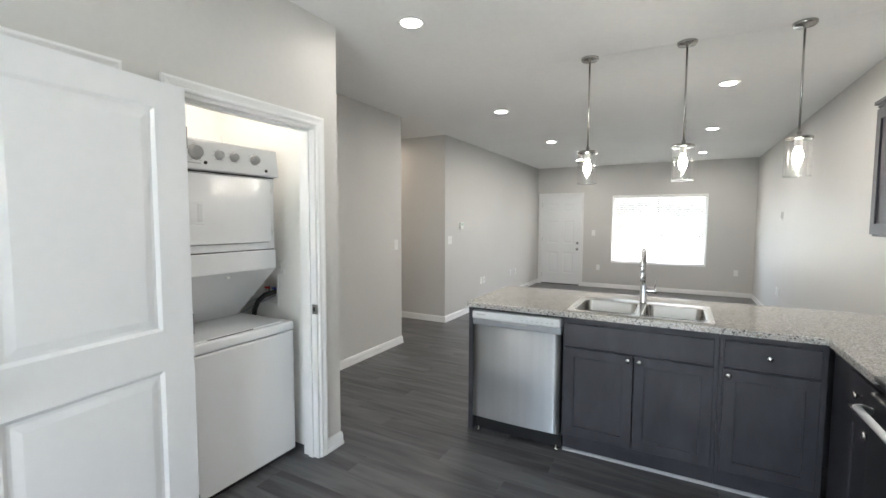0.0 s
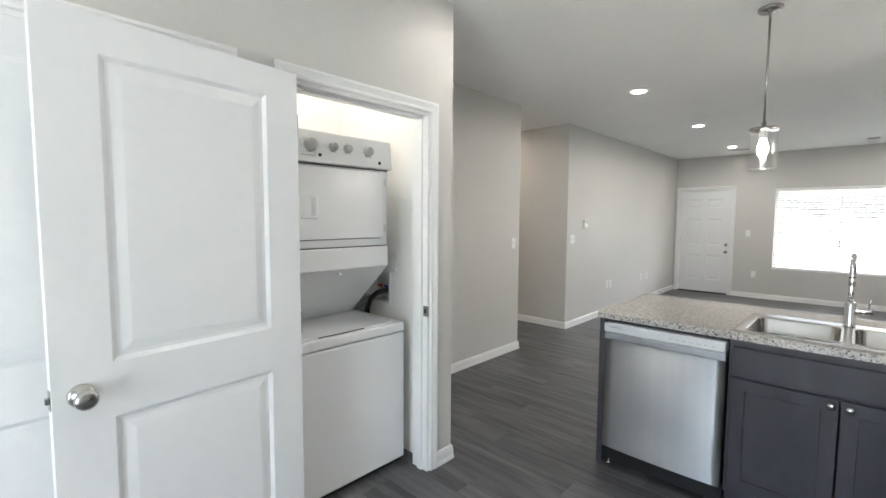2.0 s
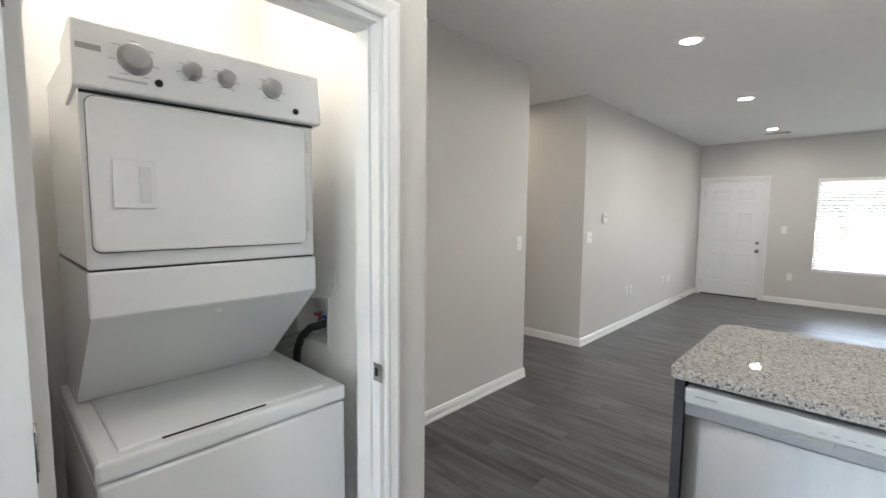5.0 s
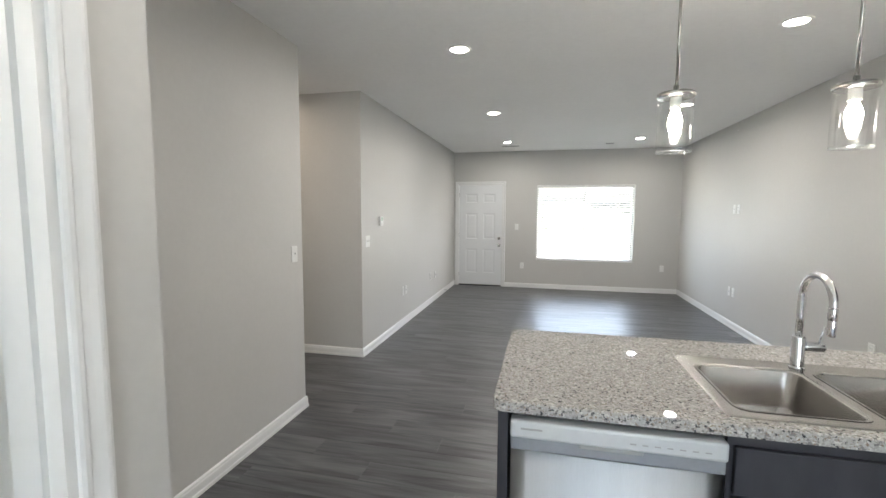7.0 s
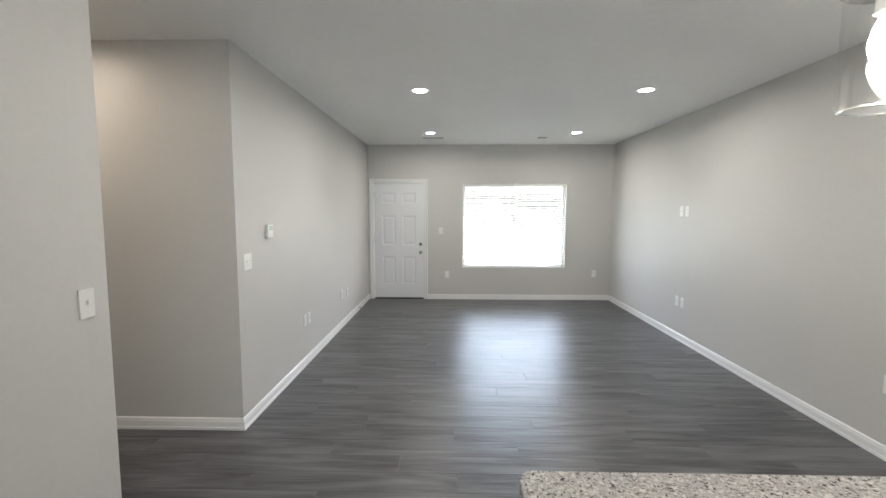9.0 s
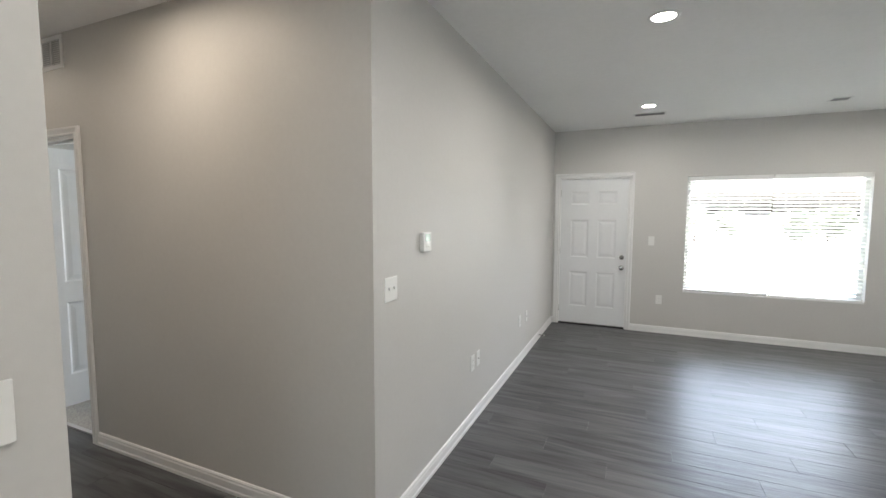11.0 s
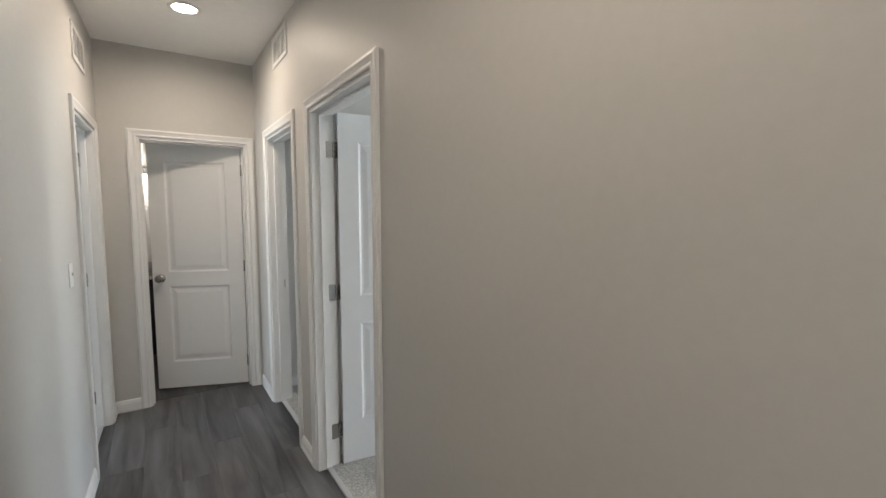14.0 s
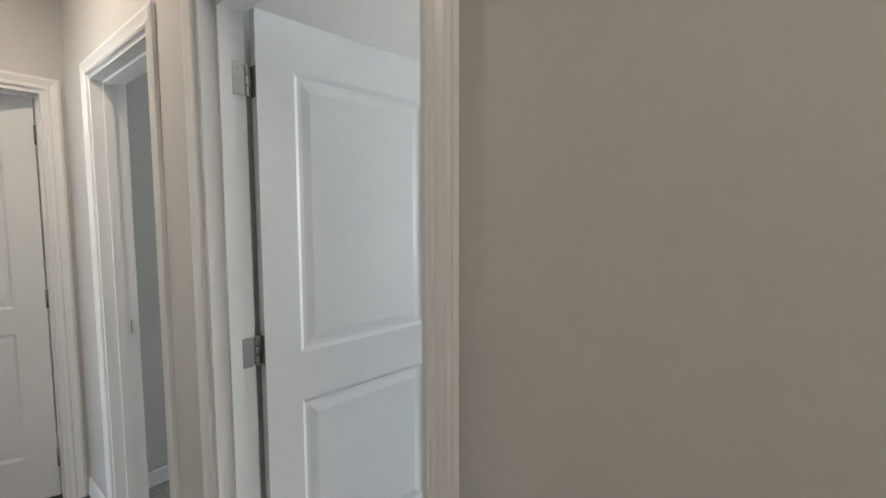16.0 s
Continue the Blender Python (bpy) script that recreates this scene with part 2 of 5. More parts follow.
def lathe(profile, segments=32, m=Matrix()):
    """Turns (radius, height) pairs about z."""
    bm = bmesh.new()
    rings = []
    for r, z in profile:
        if r < 1e-5:
            rings.append([bm.verts.new(m @ Vector((0, 0, z)))])
        else:
            rings.append([bm.verts.new(m @ Vector((r * math.cos(a), r * math.sin(a), z))) for a in (2 * math.pi * k / segments for k in range(segments))])
    for a, b in zip(rings, rings[1:]):
        for k in range(segments):
            q = [a[k % len(a)], a[(k + 1) % len(a)], b[(k + 1) % len(b)], b[k % len(b)]]
            q = list(dict.fromkeys(q))
            if len(q) > 2:
                bm.faces.new(q)
    for f in bm.faces:
        f.smooth = True
    return bm


def tube(points, radius, segments=12):
    """A round tube along a list of points."""
    bm = bmesh.new()
    pts = [Vector(p) for p in points]
    rings = []
    side = None
    for i, p in enumerate(pts):
        d = (pts[min(i + 1, len(pts) - 1)] - pts[max(i - 1, 0)]).normalized()
        if side is None:
            side = d.orthogonal().normalized()
        side = (side - d * side.dot(d)).normalized()
        up = d.cross(side)
        rings.append([bm.verts.new(p + radius * (math.cos(a) * side + math.sin(a) * up)) for a in (2 * math.pi * k / segments for k in range(segments))])
    for a, b in zip(rings, rings[1:]):
        for k in range(segments):
            bm.faces.new((a[k], a[(k + 1) % segments], b[(k + 1) % segments], b[k]))
    bm.faces.new(rings[0][::-1])
    bm.faces.new(rings[-1])
    for f in bm.faces:
        f.smooth = len(f.verts) == 4
    return bm


def sweep(line, profile, level=0.0):
    """Runs a profile of (out, up) pairs along a plan line, mitred at its corners; out is to the right of the way."""
    bm = bmesh.new()
    pts = [Vector(p) for p in line]
    rows = []
    for i, p in enumerate(pts):
        n = []
        for a, b in ((i - 1, i), (i, i + 1)):
            if 0 <= a and b < len(pts):
                d = (pts[b] - pts[a]).normalized()
                n.append(Vector((d.y, -d.x)))
        out = n[0] if len(n) == 1 else (n[0] + n[1]) / (1 + n[0].dot(n[1]))
        rows.append([bm.verts.new((p.x + out.x * u, p.y + out.y * u, level + v)) for u, v in profile])
    k = len(profile)
    for a, b in zip(rows, rows[1:]):
        for j in range(k):
            bm.faces.new((a[j], b[j], b[(j + 1) % k], a[(j + 1) % k]))
    bm.faces.new(rows[0])
    bm.faces.new(rows[-1][::-1])
    bmesh.ops.recalc_face_normals(bm, faces=bm.faces)
    return bm


def mesh_of(name, bm, mat):
    me = bpy.data.meshes.new(name)
    bm.to_mesh(me)
    bm.free()
    me.materials.append(mat)
    return me


def part(name, bm, mat, parent, label=""):
    ob = new(name, mesh_of(name, bm, mat))
    ob.parent = parent
    return tagged(ob, label)


def single(name, bm, mat, label, category="", kind="", group=""):
    return tagged(new(name, mesh_of(name, bm, mat)), label, category, group, kind)


def thing(name, m, label, category, group="", kind=""):
    ob = new(name)
    ob.empty_display_size = 0.1
    ob.matrix_basis = m
    return tagged(ob, label, category, group, kind)


# ---- structure ----
XL, XS, XR, YF, YB = -2.80, -2.76, 1.42, 10.35, -2.2      # living room's side walls, front wall, kitchen's back wall
HALL_L, HALL_R, HALL_E = 4.685, 5.72, -7.385   # hall walls and end
XK, YK = -1.78, 2.375                          # kitchen's laundry wall and its end
TOP, TH = 2.685, 0.12
DOOR_H = 2.04
# the hall's left wall stands under two degrees out of square
SKEW = Matrix.Translation((HALL_E, HALL_L, 0)) @ Matrix.Rotation(radians(-1.68), 4, 'Z') @ Matrix.Translation((-HALL_E, -HALL_L, 0))
YS = (SKEW @ Vector((XS, HALL_L, 0))).y


def wall(name, axis, at, thick, a0, a1, openings=(), z1=TOP, mat=None, label="greige painted plaster wall"):
    """A wall in the plane axis=at, thick to one side, from a0 to a1, with openings (from, to, sill, head)."""
    rows = []
    edge = a0
    for o0, o1, s0, s1 in sorted(openings):
        rows.append((edge, o0, 0, z1))
        if s0 > 0:
            rows.append((o0, o1, 0, s0))
        rows.append((o0, o1, s1, z1))
        edge = o1
    rows.append((edge, a1, 0, z1))
    lo, hi = min(at, at + thick), max(at, at + thick)
    bm = bmesh.new()
    for p, q, u, v in rows:
        if axis == "x":
            box(bm, lo, hi, p, q, u, v)
        else:
            box(bm, p, q, lo, hi, u, v)
    return single(name, bm, mat or WALL, label, "wall", "structure")


LAUNDRY, PANTRY = (1.365, 2.19), (0.10, 1.105)
BED, BATH2, LEFT, END = (-5.856, -5.030), (-6.945, -6.20), (-7.205, -6.475), (4.906, 5.645)
FRONT = (-2.715, -1.812)
WIN = (-1.150, 0.632, 0.557, 2.024)

wall("wall_front", "y", YF, 0.15, XL - TH, XR + TH, [(*FRONT, 0, 2.065), WIN])
wall("wall_right", "x", XR, TH, YB - TH, YF)
wall("wall_living", "x", XL, -TH, HALL_R + TH, YF)
wall("wall_hall_right", "y", HALL_R, TH, HALL_E - TH, XL, [(*BED, 0, DOOR_H), (*BATH2, 0, DOOR_H)])
wall("wall_hall_left", "y", HALL_L, -TH, HALL_E - TH, XS, [(*LEFT, 0, DOOR_H)]).matrix_basis = SKEW
wall("wall_hall_end", "x", HALL_E, -TH, HALL_L, HALL_R, [(*END, 0, DOOR_H)])
wall("wall_side", "x", XS, -TH, YK - TH, YS - TH)
wall("wall_kitchen", "x", XK, -TH, YB - TH, YK - TH, [(*PANTRY, 0, DOOR_H), (*LAUNDRY, 0, DOOR_H)])
jog = boxes((XS, XK, YK - 0.03, YK, 0, TOP))
for row in ((XS, -2.45, 0, TOP), (-2.21, XK, 0, TOP), (-2.45, -2.21, 0, 0.915), (-2.45, -2.21, 1.10, TOP)):
    box(jog, row[0], row[1], YK - TH, YK - 0.03, row[2], row[3])
single("wall_jog", jog, WALL, "greige painted wall beside the laundry closet", "wall", "structure")
wall("wall_back", "y", YB, -TH, XK, XR, [(-1.0, 0.8, 0, 2.05)])
# closet lining behind the laundry and pantry openings
CB = -2.74
wall("wall_closet_back", "x", CB - 0.06, 0.06, -0.1, YK - TH, mat=CLOSET, label="white painted closet wall")
wall("wall_closet_side", "y", YK - TH - 0.005, 0.005, CB, XK - TH, [(-2.45, -2.21, 0.915, 1.10)], mat=CLOSET, label="white painted closet wall")
wall("wall_closet_divider", "y", 1.20, 0.08, CB, XK - TH, mat=CLOSET, label="white painted closet wall")
wall("wall_closet_liner", "x", XK - TH - 0.004, 0.004, 1.28, LAUNDRY[0] - 0.02, mat=CLOSET, label="white painted closet wall")
wall("wall_pantry_side", "y", -0.10, 0.08, CB, XK - TH, mat=CLOSET, label="white painted closet wall")

# rooms behind the hall doors
# Moved in and thickened behind the open door to keep the hinge gap dark.
wall("wall_bedroom_side", "x", -5.93, -0.17, HALL_R + TH, YF)
wall("wall_back_bedroom_entry", "x", -7.19, -0.10, HALL_R + TH, 7.3)
wall("wall_bedroom_front", "y", YF, 0.15, -9.2, XL - TH, [(-5.2, -3.6, 0.6, 2.0), (-8.4, -7.0, 0.6, 2.0)])
wall("wall_bedroom_far", "x", -9.2, -TH, HALL_R + TH, YF)
wall("wall_bath_far", "x", -9.35, -TH, 4.0, HALL_R + TH)
wall("wall_bath_side", "y", HALL_R, TH, -9.35, HALL_E - TH)
wall("wall_bath_left", "y", 4.30, -TH, -9.35, HALL_E - TH)
wall("wall_left_room_side", "x", -8.4, -TH, 1.0, 4.18)
wall("wall_left_room_end", "x", -4.0, TH, 1.0, HALL_L - TH)
# This window opening is assumed and unseen.
wall("wall_left_room_back", "y", 1.0, -TH, -8.52, -3.88, [(-7.4, -6.0, 0.6, 2.0)])
wall("wall_left_room_inner", "y", HALL_L, -TH, -8.52, HALL_E - TH)

single("ceiling", boxes((-10.2, XR + TH, YB - TH, YF + 0.15, TOP, TOP + 0.15)), CEIL, "flat matte painted ceiling", "ceiling", "structure")
single("floor", boxes((-10.2, XR + TH, YB - TH, YF + 0.15, -0.2, -0.006)), GAP, "dark subfloor under the planks", "floor", "structure")
single("floor_carpet", boxes((-9.2, XL - TH, HALL_R + 0.07, YF, -0.004, 0.008)), CARPET, "speckled grey bedroom carpet", "floor", "structure")
single("floor_left_room", boxes((-8.4, -4.0, 1.0, HALL_L - 0.07, -0.004, 0.004)), TILE, "pale floor in the side room", "floor", "structure")

def skewed(x):
    return (SKEW @ Vector((x, HALL_L, 0))).xy[:]


BASE = ((0, 0), (0.016, 0), (0.016, 0.018), (0.012, 0.024), (0.012, 0.062), (0.009, 0.07), (0.009, 0.078), (0.004, 0.086), (0, 0.088))
for line in (((XK, LAUNDRY[1] + 0.06), (XK, YK), (XS, YK), (XS, YS), skewed(LEFT[1] + 0.06)),
             (skewed(LEFT[0] - 0.06), (HALL_E, HALL_L), (HALL_E, END[0] - 0.06)),
             ((HALL_E, END[1] + 0.06), (HALL_E, HALL_R), (BATH2[0] - 0.06, HALL_R)),
             ((BATH2[1] + 0.06, HALL_R), (BED[0] - 0.06, HALL_R)),
             ((BED[1] + 0.06, HALL_R), (XL, HALL_R), (XL, YF), (FRONT[0] - 0.055, YF)),
             ((FRONT[1] + 0.055, YF), (XR, YF), (XR, 3.62)),
             ((-7.19, HALL_R + TH + 0.02), (-7.19, 7.3))):
    single("baseboard", sweep(line, BASE), TRIM, "white painted baseboard along the wall", "baseboard", "structure")


def rounded(x0, x1, y0, y1, r, n=5):
    """The outline of a rectangle with rounded corners, counter-clockwise."""
    pts = []
    for cx, cy, a0 in ((x1 - r, y1 - r, 0), (x0 + r, y1 - r, 90), (x0 + r, y0 + r, 180), (x1 - r, y0 + r, 270)):
        for k in range(n + 1):
            a = radians(a0 + 90 * k / n)
            pts.append((cx + r * math.cos(a), cy + r * math.sin(a)))
    return pts


def plate_yz(x0, x1, outline, soft=0.0):
    """A plate in the yz plane from x0 to x1, its outline given as (y, z), with an eased edge on the x1 side."""
    bm = bmesh.new()
    cy = sum(p[0] for p in outline) / len(outline)
    cz = sum(p[1] for p in outline) / len(outline)
    rows = []
    for x, inset in ((x0, 0.0), (x1 - soft, 0.0), (x1, soft)) if soft else ((x0, 0.0), (x1, 0.0)):
        rows.append([bm.verts.new((x, y - math.copysign(inset, y - cy), z - math.copysign(inset, z - cz))) for y, z in outline])
    n = len(outline)
    for a, b in zip(rows, rows[1:]):
        for k in range(n):
            bm.faces.new((a[k], a[(k + 1) % n], b[(k + 1) % n], b[k]))
    bm.faces.new(rows[0][::-1])
    bm.faces.new(rows[-1])
    bmesh.ops.recalc_face_normals(bm, faces=bm.faces)
    return bm


# ---- doors ----
CASING = ((0.0, 0.0), (0.0, 0.010), (0.006, 0.014), (0.014, 0.014), (0.018, 0.011), (0.030, 0.014), (0.042, 0.018), (0.048, 0.018), (0.052, 0.014), (0.057, 0.014), (0.057, 0.0))


def door_frame(name, m, width, height=DOOR_H, depth=TH, both=True, label="white painted door casing and jamb", stop=0.5):
    """Jambs and mitred casing. Local x runs along the opening from 0 to width, y goes into the wall from its face."""
    ob = thing(name, m, label, "door frame", kind="structure")
    j = 0.018
    part("jamb", boxes((0, j, -0.001, depth + 0.001, 0, height - j)), TRIM, ob)
    part("jamb", boxes((width - j, width, -0.001, depth + 0.001, 0, height - j)), TRIM, ob)
    part("head_jamb", boxes((0, width, -0.001, depth + 0.001, height - j, height)), TRIM, ob)
    if stop:
        y = depth * stop
        part("door_stop", boxes((j, j + 0.011, y - 0.017, y + 0.017, 0, height - j), (width - j - 0.011, width - j, y - 0.017, y + 0.017, 0, height - j), (j + 0.011, width - j - 0.011, y - 0.017, y + 0.017, height - j - 0.011, height - j)), TRIM, ob)
    for face, sign in ((0.0, -1),) + (((depth, 1),) if both else ()):
        bm = bmesh.new()
        rows = []
        for u, v in CASING:
            y = face + sign * v
            rows.append([bm.verts.new(p) for p in ((-u, y, 0), (-u, y, height + u), (width + u, y, height + u), (width + u, y, 0))])
        n = len(rows)
        for i in range(n):
            a, b = rows[i], rows[(i + 1) % n]
            for k in range(3):
                bm.faces.new((a[k], a[k + 1], b[k + 1], b[k]))
        bm.faces.new([r[0] for r in rows])
        bm.faces.new([r[3] for r in rows][::-1])
        bmesh.ops.recalc_face_normals(bm, faces=bm.faces)
        part("casing", bm, TRIM, ob)
    return ob


def panel_mesh(x0, x1, z0, z1, thick, deep=0.009, rise=0.005, slope=0.014, flat=0.012, field=0.028):
    """A raised panel seen from both sides: an outer cove, a flat groove and a raised field."""
    bm = bmesh.new()
    for sign in (1, -1):
        loops = []
        for inset, d in ((0, 0), (slope, -deep), (slope + flat, -deep), (slope + flat + field, -deep + rise)):
            y = sign * (thick / 2 + d)
            loops.append([bm.verts.new(p) for p in ((x0 + inset, y, z0 + inset), (x1 - inset, y, z0 + inset), (x1 - inset, y, z1 - inset), (x0 + inset, y, z1 - inset))])
        for a, b in zip(loops, loops[1:]):
            for k in range(4):
                bm.faces.new((a[k], a[(k + 1) % 4], b[(k + 1) % 4], b[k]))
        bm.faces.new(loops[-1])
    bmesh.ops.recalc_face_normals(bm, faces=bm.faces)
    return bm


def door_leaf(name, m, width, panels, height=2.022, thick=0.035, label="white two-panel interior door", mat=None, hinge_y=1, **kw):
    """A panelled leaf. Local x runs from the hinges (0) to the latch edge, y is the thickness, z up."""
    mat = mat or DOOR
    ob = thing(name, m, label, "door")
    xs = sorted({0.0, width, *(v for p in panels for v in p[:2])})
    zs = sorted({0.0, height, *(v for p in panels for v in p[2:])})
    bm = bmesh.new()
    t = thick / 2
    cells = [(a, b, c, d) for a, b in zip(xs, xs[1:]) for c, d in zip(zs, zs[1:])]
    for a, b, c, d in cells:
        if any(p[0] <= a and b <= p[1] and p[2] <= c and d <= p[3] for p in panels):
            continue
        for y in (-t, t):
            bm.faces.new([bm.verts.new(v) for v in ((a, y, c), (b, y, c), (b, y, d), (a, y, d))])
    for a, b in zip(xs, xs[1:]):
        for z in (0, height):
            bm.faces.new([bm.verts.new(v) for v in ((a, -t, z), (b, -t, z), (b, t, z), (a, t, z))])
    for c, d in zip(zs, zs[1:]):
        for x in (0, width):
            bm.faces.new([bm.verts.new(v) for v in ((x, -t, c), (x, t, c), (x, t, d), (x, -t, d))])
    bmesh.ops.remove_doubles(bm, verts=bm.verts, dist=1e-5)
    bmesh.ops.recalc_face_normals(bm, faces=bm.faces)
    part("leaf", bm, mat, ob)
    for p in panels:
        part("panel", panel_mesh(*p, thick, **kw), mat, ob)
    return ob


def two_panels(w):
    s = 0.115
    return [(s, w - s, 0.25, 0.83), (s, w - s, 0.99, 1.87)]


KNOB = ((0.0, 0.0), (0.033, 0.0), (0.033, 0.004), (0.028, 0.009), (0.013, 0.012), (0.011, 0.03), (0.014, 0.036), (0.025, 0.042), (0.029, 0.052), (0.027, 0.061), (0.018, 0.066), (0.0, 0.067))


def add_knob(door, x, z, thick=0.035, sides=(1, -1), mat=None, name="knob"):
    for s in sides:
        m = Matrix.Translation((x, s * thick / 2, z)) @ Matrix.Rotation(-s * math.pi / 2, 4, "X")
        part(name, lathe(KNOB, 28, m), mat or NICKEL, door, "round satin nickel knob")


def add_latch(door, width, z=0.94):
    part("latch_plate", boxes((width - 0.0005, width + 0.0015, -0.0125, 0.0125, z - 0.029, z + 0.029)), NICKEL, door)
    part("latch_bolt", boxes((width, width + 0.011, -0.007, 0.007, z - 0.009, z + 0.009), bevel=0.002), NICKEL, door)


def add_hinges(door, side, zs=(0.2, 1.02, 1.82), thick=0.035, leaf_y=0.0):
    """Three butt hinges at the hinge edge, with their knuckle on the given face and a leaf on the jamb."""
    for z in zs:
        h = part("hinge", lathe(((0.0, -0.045), (0.006, -0.045), (0.006, 0.045), (0.0, 0.045)), 12, Matrix.Translation((-0.004, side * (thick / 2 + 0.004), z))), NICKEL, door, "satin nickel butt hinge")
        part("hinge_leaf", boxes((-0.0015, 0.0005, -thick / 2 + 0.003, thick / 2 + 0.004, z - 0.045, z + 0.045)), NICKEL, h)

# doorways
door_frame("door_frame_laundry", pose(XK, LAUNDRY[0], 0, rz=90), LAUNDRY[1] - LAUNDRY[0], both=False, stop=0.45)
door_frame("door_frame_pantry", pose(XK, PANTRY[0], 0, rz=90), PANTRY[1] - PANTRY[0], both=False, stop=0.45)
door_frame("door_frame_bedroom", pose(BED[0], HALL_R, 0), BED[1] - BED[0])
door_frame("door_frame_back_bedroom", pose(BATH2[0], HALL_R, 0), BATH2[1] - BATH2[0])
door_frame("door_frame_side_room", SKEW @ pose(LEFT[1], HALL_L, 0, rz=180), LEFT[1] - LEFT[0])
door_frame("door_frame_hall_end", pose(HALL_E, END[0], 0, rz=90), END[1] - END[0])
door_frame("door_frame_front", pose(FRONT[0], YF, 0), FRONT[1] - FRONT[0], height=2.045, depth=0.15, both=False, stop=0.55)

W = 0.786
laundry_door = door_leaf("laundry_door", pose(-1.7175, 1.362, 0.012, rz=-84.2), W, [(0.132, W - 0.142, 0.215, 0.855), (0.132, W - 0.142, 1.02, 1.915)], label="white two-panel laundry door folded open against the wall")
add_knob(laundry_door, W - 0.065, 0.945)
add_latch(laundry_door, W, 0.945)
add_hinges(laundry_door, -1)
pantry_door = door_leaf("pantry_door", pose(XK - 0.022, PANTRY[0] + 0.021, 0.012, rz=90), 0.963, [(0.13, 0.833, 0.215, 0.855), (0.13, 0.833, 1.02, 1.915)], label="white two-panel pantry door, closed")
add_knob(pantry_door, 0.895, 0.945, sides=(-1,))
W = 0.765
bed_door = door_leaf("bedroom_door", pose(BED[0] + 0.026, HALL_R + TH + 0.022, 0.014, rz=84), W, two_panels(W), label="white two-panel bedroom door standing open")
add_knob(bed_door, W - 0.065, 0.93)
add_hinges(bed_door, 1)
W = 0.703
back_door = door_leaf("back_bedroom_door", pose(BATH2[1] - 0.02, HALL_R + TH + 0.012, 0.014, rz=85), W, two_panels(W), label="white two-panel door swung wide open")
add_knob(back_door, W - 0.065, 0.93)
add_hinges(back_door, -1)
W = 0.69
side_door = door_leaf("side_room_door", SKEW @ pose(LEFT[0] + 0.02, HALL_L - TH - 0.012, 0.014, rz=-95), W, two_panels(W), label="white two-panel door open into the side room")
add_knob(side_door, W - 0.065, 0.93)
add_hinges(side_door, -1)
W = 0.698
end_door = door_leaf("hall_end_door", pose(HALL_E - TH + 0.03, END[1] - 0.029, 0.016, rz=-111), W, [(0.12, W - 0.12, 0.22, 0.86), (0.12, W - 0.12, 0.98, 1.88)], label="white two-panel bathroom door standing ajar")
add_knob(end_door, W - 0.062, 0.93)
add_hinges(end_door, 1)
W = 0.865
cols = ((0.135, 0.375), (0.49, 0.73))
front_door = door_leaf("front_door", pose(FRONT[0] + 0.019, YF + 0.045, 0.02), W, [(a, b, c, d) for a, b in cols for c, d in ((0.24, 0.73), (0.93, 1.45), (1.66, 1.84))], thick=0.044, height=2.005, label="white six-panel front entry door, closed", slope=0.018, flat=0.01, field=0.03, deep=0.006, rise=0.004)
add_knob(front_door, W - 0.055, 0.81, 0.044, (-1,))
part("deadbolt", lathe(((0, 0), (0.03, 0), (0.03, 0.008), (0.022, 0.012), (0.018, 0.022), (0, 0.024)), 24, Matrix.Translation((W - 0.055, -0.022, 0.95)) @ Matrix.Rotation(math.pi / 2, 4, "X")), NICKEL, front_door, "satin nickel deadbolt turn")
add_hinges(front_door, -1, thick=0.044)
part("sweep_strip", boxes((0.0, W, -0.024, 0.024, -0.016, 0.002)), BLACK, front_door, "black rubber sweep under the door")

single("door_sill", boxes((FRONT[0] + 0.019, FRONT[1] - 0.019, YF - 0.012, YF + 0.12, 0.001, 0.019), bevel=0.003), BLACK, "dark metal sill under the front door", "threshold", "structure")

# ---- front window ----
w0, w1, s0, s1 = WIN
window_1 = thing("window_1", Matrix(), "white vinyl double window in a drywall opening", "window", kind="structure")
part("frame", boxes((w0, w0 + 0.045, YF + 0.08, YF + 0.14, s0, s1), (w1 - 0.045, w1, YF + 0.08, YF + 0.14, s0, s1), (w0 + 0.045, w1 - 0.045, YF + 0.08, YF + 0.14, s0, s0 + 0.045), (w0 + 0.045, w1 - 0.045, YF + 0.08, YF + 0.14, s1 - 0.045, s1)), TRIM, window_1)
mid = (w0 + w1) / 2
part("sill", boxes((w0 + 0.001, w1 - 0.001, YF - 0.004, YF + 0.08, s0 + 0.001, s0 + 0.018)), TRIM, window_1)
for a, b in ((w0 + 0.045, mid - 0.001), (mid + 0.001, w1 - 0.045)):
    pane = part("pane", boxes((a, b, YF + 0.106, YF + 0.110, s0 + 0.045, s1 - 0.045)), CLEAR, window_1)
    pane.visible_shadow = False


